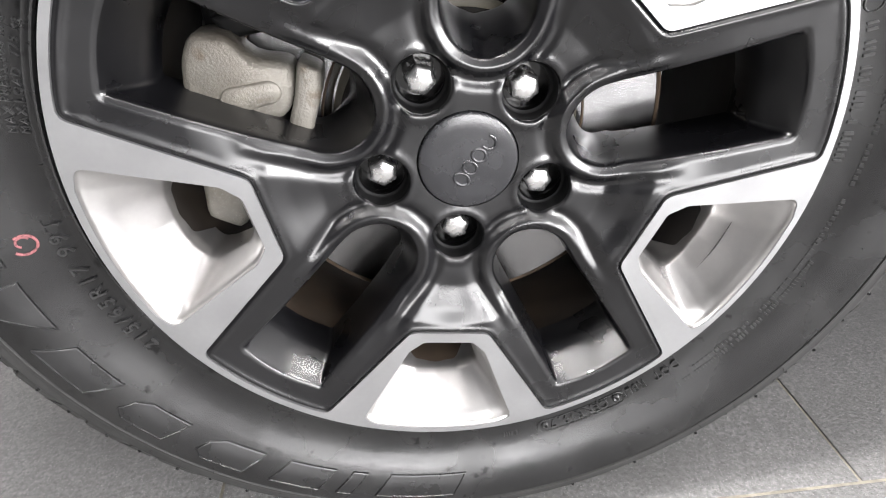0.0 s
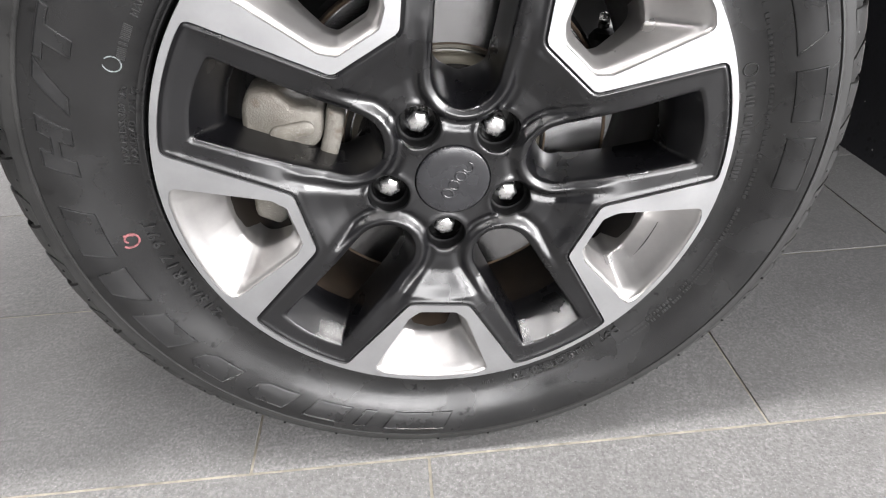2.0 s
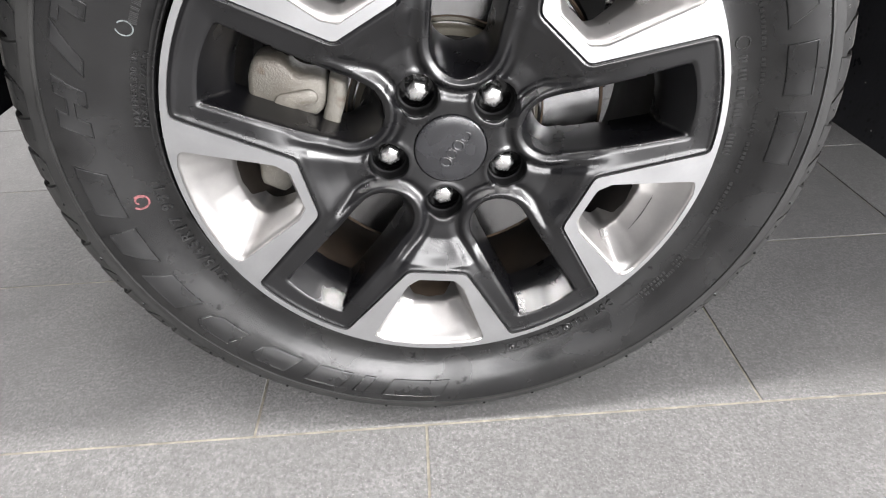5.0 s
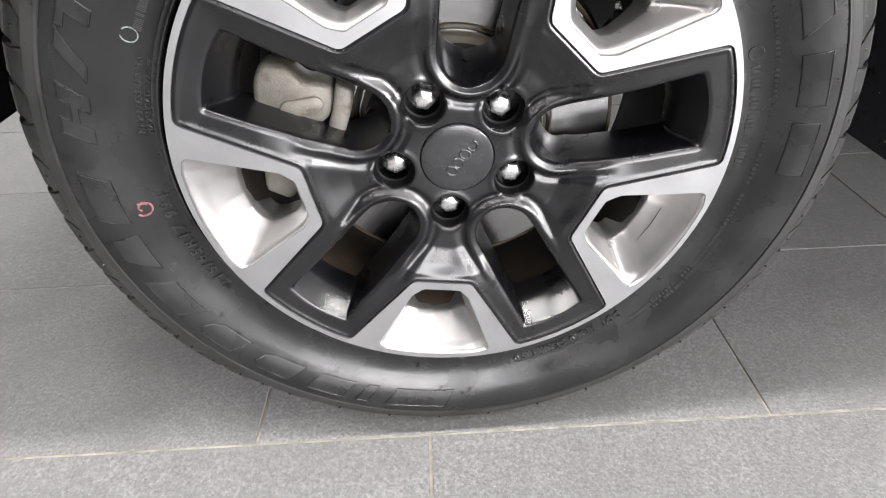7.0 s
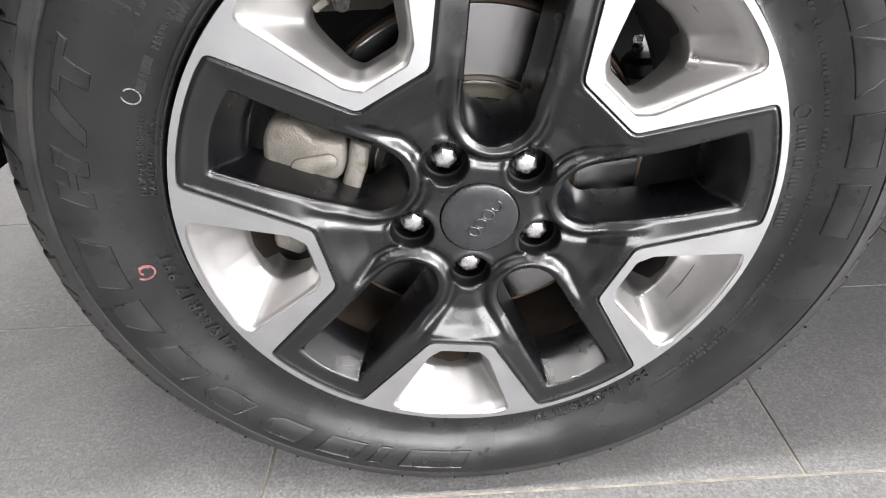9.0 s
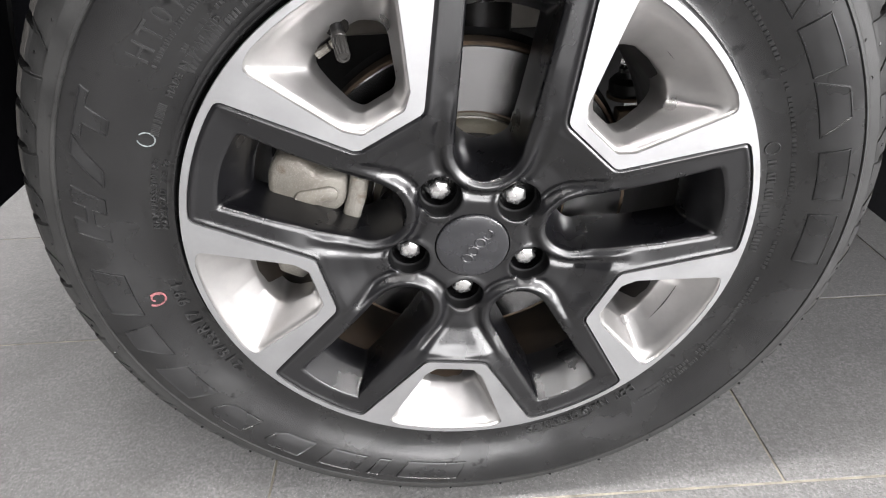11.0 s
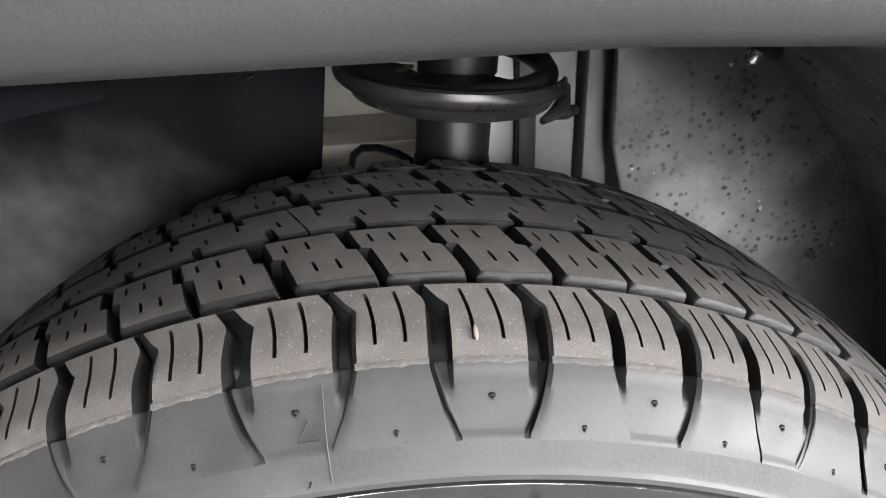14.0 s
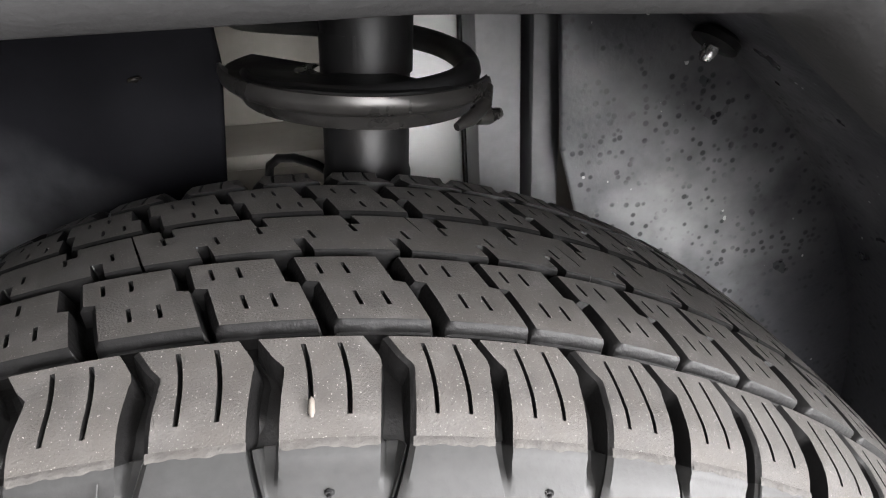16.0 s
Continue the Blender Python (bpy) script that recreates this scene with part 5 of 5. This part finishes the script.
part("spring_seat", seat(), SEATMAT, strut, "grey pressed steel spring seat", smooth=50)
# Black rubber pad, added so that the inside of the dish is dark.
pad = []
for r, dz in ((0.024, 0.0085), (0.045, 0.0090), (0.0680, 0.0095), (0.0700, 0.0070)):
    pad.append([(SX + r * (1 + 0.05 * math.sin(a)) * math.cos(a), SY + r * math.sin(a), 0.7360 + dz - 0.006 * max(0.0, -math.cos(a) - 0.35) + 0.010 * (r / 0.07) * -math.cos(a + 0.3) * 0.75) for a in np.linspace(0, 2 * math.pi, 61)[:-1]])
part("seat_pad", cut_to_view(loft(pad, True)), DARK, strut, "black rubber pad", smooth=50)
coil = []
for k in range(150):
    a = radians(188 + 360 * 1.7 * k / 149)
    turned = 1.7 * k / 149
    rise = 0.0075 + 0.0075 * -math.cos(a + 0.3) * max(0.0, 1 - turned / 0.5) + 0.064 * max(0.0, turned - 0.46)
    coil.append((SX + 0.0570 * math.cos(a), SY + 0.0570 * math.sin(a), 0.7318 + rise))
part("coil_spring", tube(coil, [0.0068 * min(1.0, 0.35 + 0.05 * k) for k in range(150)], 14), DARK, strut, "black coil spring", smooth=50)
part("seat_tab", tube([(SX + 0.044, SY - 0.050, 0.7205), (SX + 0.052, SY - 0.044, 0.7225), (SX + 0.060, SY - 0.034, 0.7260), (SX + 0.063, SY - 0.026, 0.7330)], [0.0020, 0.0036, 0.0042, 0.0034], 12), SEATMAT, strut, "grey pressed tab", smooth=50)
part("hose_bracket", tube([(SX + 0.056, SY - 0.036, 0.7205), (SX + 0.062, SY - 0.033, 0.7200), (SX + 0.069, SY - 0.030, 0.7205)], [0.0036, 0.0044, 0.0026], 10), SEATMAT, strut, "grey bracket", smooth=50)
hose = [(-0.034, 0.300, 0.640), (-0.034, 0.292, 0.660), (-0.030, 0.286, 0.672), (-0.022, 0.280, 0.6785), (-0.010, 0.272, 0.680), (0.004, 0.264, 0.677), (0.018, 0.252, 0.671), (0.030, 0.240, 0.664)]
part("brake_hose", tube(hose, 0.0030, 10), DARK, strut, "thin black brake hose", smooth=50)

# ---- the car's body round the wheel ----
car = tagged(new("car"), "grey car body with a dusty black wheel arch above the wheel", "car")
LIP_Z = 0.7892
ARCH = [(-0.56, 0.30), (-0.47, 0.42), (-0.40, 0.62), (-0.29, 0.771), (-0.24, LIP_Z - 0.0015), (0.060, LIP_Z - 0.0043), (0.116, LIP_Z - 0.0078), (0.146, 0.757), (0.33, 0.640), (0.43, 0.46), (0.50, 0.20)]
arch_line = dense(rounded(ARCH, [0.05, 0.05, 0.05, 0.05, 0.03, 0.012, 0.03, 0.05, 0.05], 6), 0.03)


def arch_sheet(sections):
    """Sections of (y, outward offset) swept along the arch's edge."""
    mid = Vector((0, 0.40))
    rings = []
    for k, p in enumerate(arch_line):
        a, b = arch_line[max(k - 1, 0)], arch_line[min(k + 1, len(arch_line) - 1)]
        t = (b - a).normalized()
        nrm = Vector((-t[1], t[0]))
        if nrm.dot(p - mid) < 0:
            nrm = -nrm
        rings.append([(p[0] + nrm[0] * o, y, p[1] + nrm[1] * o) for y, o in sections])
    return loft(rings, closed=False)


part("fender_flare", arch_sheet([(0.012, 0.020), (0.010, 0.004), (0.004, 0.0005), (-0.006, -0.0008), (-0.014, 0.0), (-0.0195, 0.004), (-0.0225, 0.012), (-0.0240, 0.030), (-0.0220, 0.070), (-0.014, 0.085)]), CLADDING, car, "grey plastic wheel-arch flare", smooth=50)
part("fender", arch_sheet([(-0.014, 0.083), (-0.012, 0.12), (-0.004, 0.20), (0.006, 0.32), (0.05, 0.40)]), PAINT, car, "grey painted fender", smooth=50)


def liner_sheet(a0, a1, r, y0, y1, wobble=0.004):
    rings = []
    n = 56
    for k in range(n + 1):
        a = radians(a0 + (a1 - a0) * k / n)
        row = []
        for j in range(15):
            y = y0 + (y1 - y0) * j / 14
            rr = r + wobble * math.sin(3.1 * a + 9 * y) - 0.05 * max(0, (0.05 - y)) / 0.07
            row.append((rr * math.cos(a), y, ZC + rr * math.sin(a)))
        rings.append(row)
    return loft(rings, closed=False)


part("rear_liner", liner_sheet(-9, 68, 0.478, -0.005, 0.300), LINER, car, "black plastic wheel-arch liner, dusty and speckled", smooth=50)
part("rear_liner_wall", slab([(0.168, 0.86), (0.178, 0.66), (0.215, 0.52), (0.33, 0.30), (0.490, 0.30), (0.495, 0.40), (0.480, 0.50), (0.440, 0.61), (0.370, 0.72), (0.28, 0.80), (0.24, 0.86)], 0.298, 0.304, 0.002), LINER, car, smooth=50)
part("front_liner", liner_sheet(97, 181, 0.478, -0.005, 0.250), DARKLINER, car, "black plastic wheel-arch liner", smooth=50)
part("front_liner_wall", slab([(-0.037, 0.86), (-0.037, 0.745), (-0.051, 0.670), (-0.10, 0.60), (-0.30, 0.345), (-0.478, 0.345), (-0.478, 0.40), (-0.40, 0.63), (-0.24, 0.86)], 0.248, 0.254, 0.002), DARKLINER, car, smooth=50)
# runs to y 0.15 so that less lamp light falls into the arch
part("upper_liner", liner_sheet(66, 99, 0.500, 0.0, 0.150), LINER, car, smooth=50)
for x, y, z in ((0.267, 0.262, 0.739), (-0.085, 0.247, 0.742)):
    base = part("liner_clip", lathe([(0.0, 0.0), (0.0085, 0.0), (0.0105, 0.002), (0.0105, 0.005), (0.004, 0.006), (0.0, 0.009)], 24), DARK if x > 0 else HATMAT, car, "round fixing clip", smooth=40)
    n = Vector((-x, -0.05, ZC - z)).normalized()
    base.matrix_world = Matrix.Translation((x, y, z)) @ Vector((0, 1, 0)).rotation_difference(n).to_matrix().to_4x4() @ Matrix.Scale(1.5 if x > 0 else 0.38, 4)
    if x > 0:
        part("clip_stud", tube([(0, 0.004, 0), (0, 0.010, 0), (0, 0.0125, 0)], [0.0036, 0.0034, 0.002], 12), CHROME, base, "bright stud", smooth=40)
# Added solid dark strip in place of the dark gap between the panels.
part("panel_seam", box(0.1195, 0.395, 0.56, 0.1370, 0.4285, 1.0, 0.002), DARK, car, "dark strip filling the gap between two panels")
# White box added to paint the light in the gap beside the strut.
part("white_panel", box(0.055, 0.410, 0.56, 0.1190, 0.4285, 1.0, 0.003), GAPWHITE, car, "white panel standing in for the bright gap by the strut")
part("inner_wing", box(-0.45, 0.430, 0.42, 0.45, 0.445, 1.0, 0.003), BEIGE, car, "pale primed inner wing panel")
for x0, x1, y in ((0.1210, 0.1555, 0.330), (0.1625, 0.1850, 0.325)):
    part("wing_rib", box(x0, y, 0.60, x1, y + 0.09, 1.0, 0.003), BODYGREY, car, "grey pressed rib", smooth=40)
part("wing_shelf", box(-0.40, 0.33, 0.655, 0.04, 0.43, 0.668, 0.004), BEIGE, car, smooth=40)
# unseen panel added over the strut to block light from above
part("strut_tower", box(-0.30, 0.10, 0.93, 0.40, 0.34, 0.96, 0.01), DARKLINER, car, "unseen dark panel that keeps lamp light out of the arch")
# unseen bonnet, its edge cut back so light falls into the arch
part("bonnet", box(-0.80, 0.220, 1.005, 0.60, 1.715, 1.055, 0.022), PAINT, car, "grey bonnet, unseen, cut back to let light in", smooth=40)
# plain boxes for unseen car parts, they keep light off the floor
part("underbody", box(0.52, 0.03, 0.245, 3.0, 1.72, 0.30, 0.01), DARK, car, "dark box for the unseen underbody")
# added block, edges fitted to camera rays to hide or show the floor
part("front_underbody", box(-0.35, 0.62, 0.150, 0.355, 1.20, 0.45, 0.01), DARK, car)
part("bumper", box(-0.82, 0.06, 0.40, -0.50, 1.72, 0.62, 0.03), DARK, car, "dark lower bumper", smooth=40)
part("bonnet_side", box(-0.80, 0.03, 0.62, -0.46, 1.70, 1.02, 0.03), PAINT, car, "grey box for the unseen nose", smooth=40)
part("door_side", box(0.53, 0.015, 0.30, 3.0, 1.72, 1.05, 0.03), PAINT, car, "grey box for the unseen door side", smooth=40)
part("sill", box(0.53, 0.0, 0.285, 3.0, 0.10, 0.36, 0.02), CLADDING, car, "dark plastic sill", smooth=40)

# ---- floor tiles, laid in a third bond ----
TW, TH, GAP = 0.618, 0.316, 0.0034


def tile_mesh():
    return box(0, 0, -0.012, TW - GAP, TH - GAP, 0, 0.0008)


grid_turn = pose(0, 0, 0, 0, 0, -0.6)
first = None
rest_v, rest_f = [], []
for j in range(-24, 19):
    for i in range(-20, 21):
        x, y = -0.2455 + TW * i - 0.206 * j, -0.0150 + TH * j
        m = grid_turn @ pose(x + GAP / 2, y + GAP / 2, 0)
        if -2.4 < x < 2.2 and -2.3 < y < 2.9:
            if first is None:
                first = part("floor_tile", tile_mesh(), TILE, floor)
                first.matrix_local = m
            else:
                twin(first, floor, m)
        elif -ROOM_X - 0.3 < x < ROOM_X - 0.4 and ROOM_Y0 - 0.1 < y < ROOM_Y1 - 0.2:
            k = len(rest_v)
            rest_v += [m @ Vector((u * (TW - GAP), v * (TH - GAP), z)) for z in (-0.012, 0.0) for u, v in ((0, 0), (1, 0), (1, 1), (0, 1))]
            rest_f += [(k + 4, k + 5, k + 6, k + 7)] + [(k + q, k + (q + 1) % 4, k + 4 + (q + 1) % 4, k + 4 + q) for q in range(4)]
me = bpy.data.meshes.new("far_floor_tiles")
me.from_pydata(rest_v, [], rest_f)
me.materials.append(TILE)
far_tiles = new("far_floor_tiles", me)
far_tiles.parent = floor
tagged(far_tiles, kind="stuff")
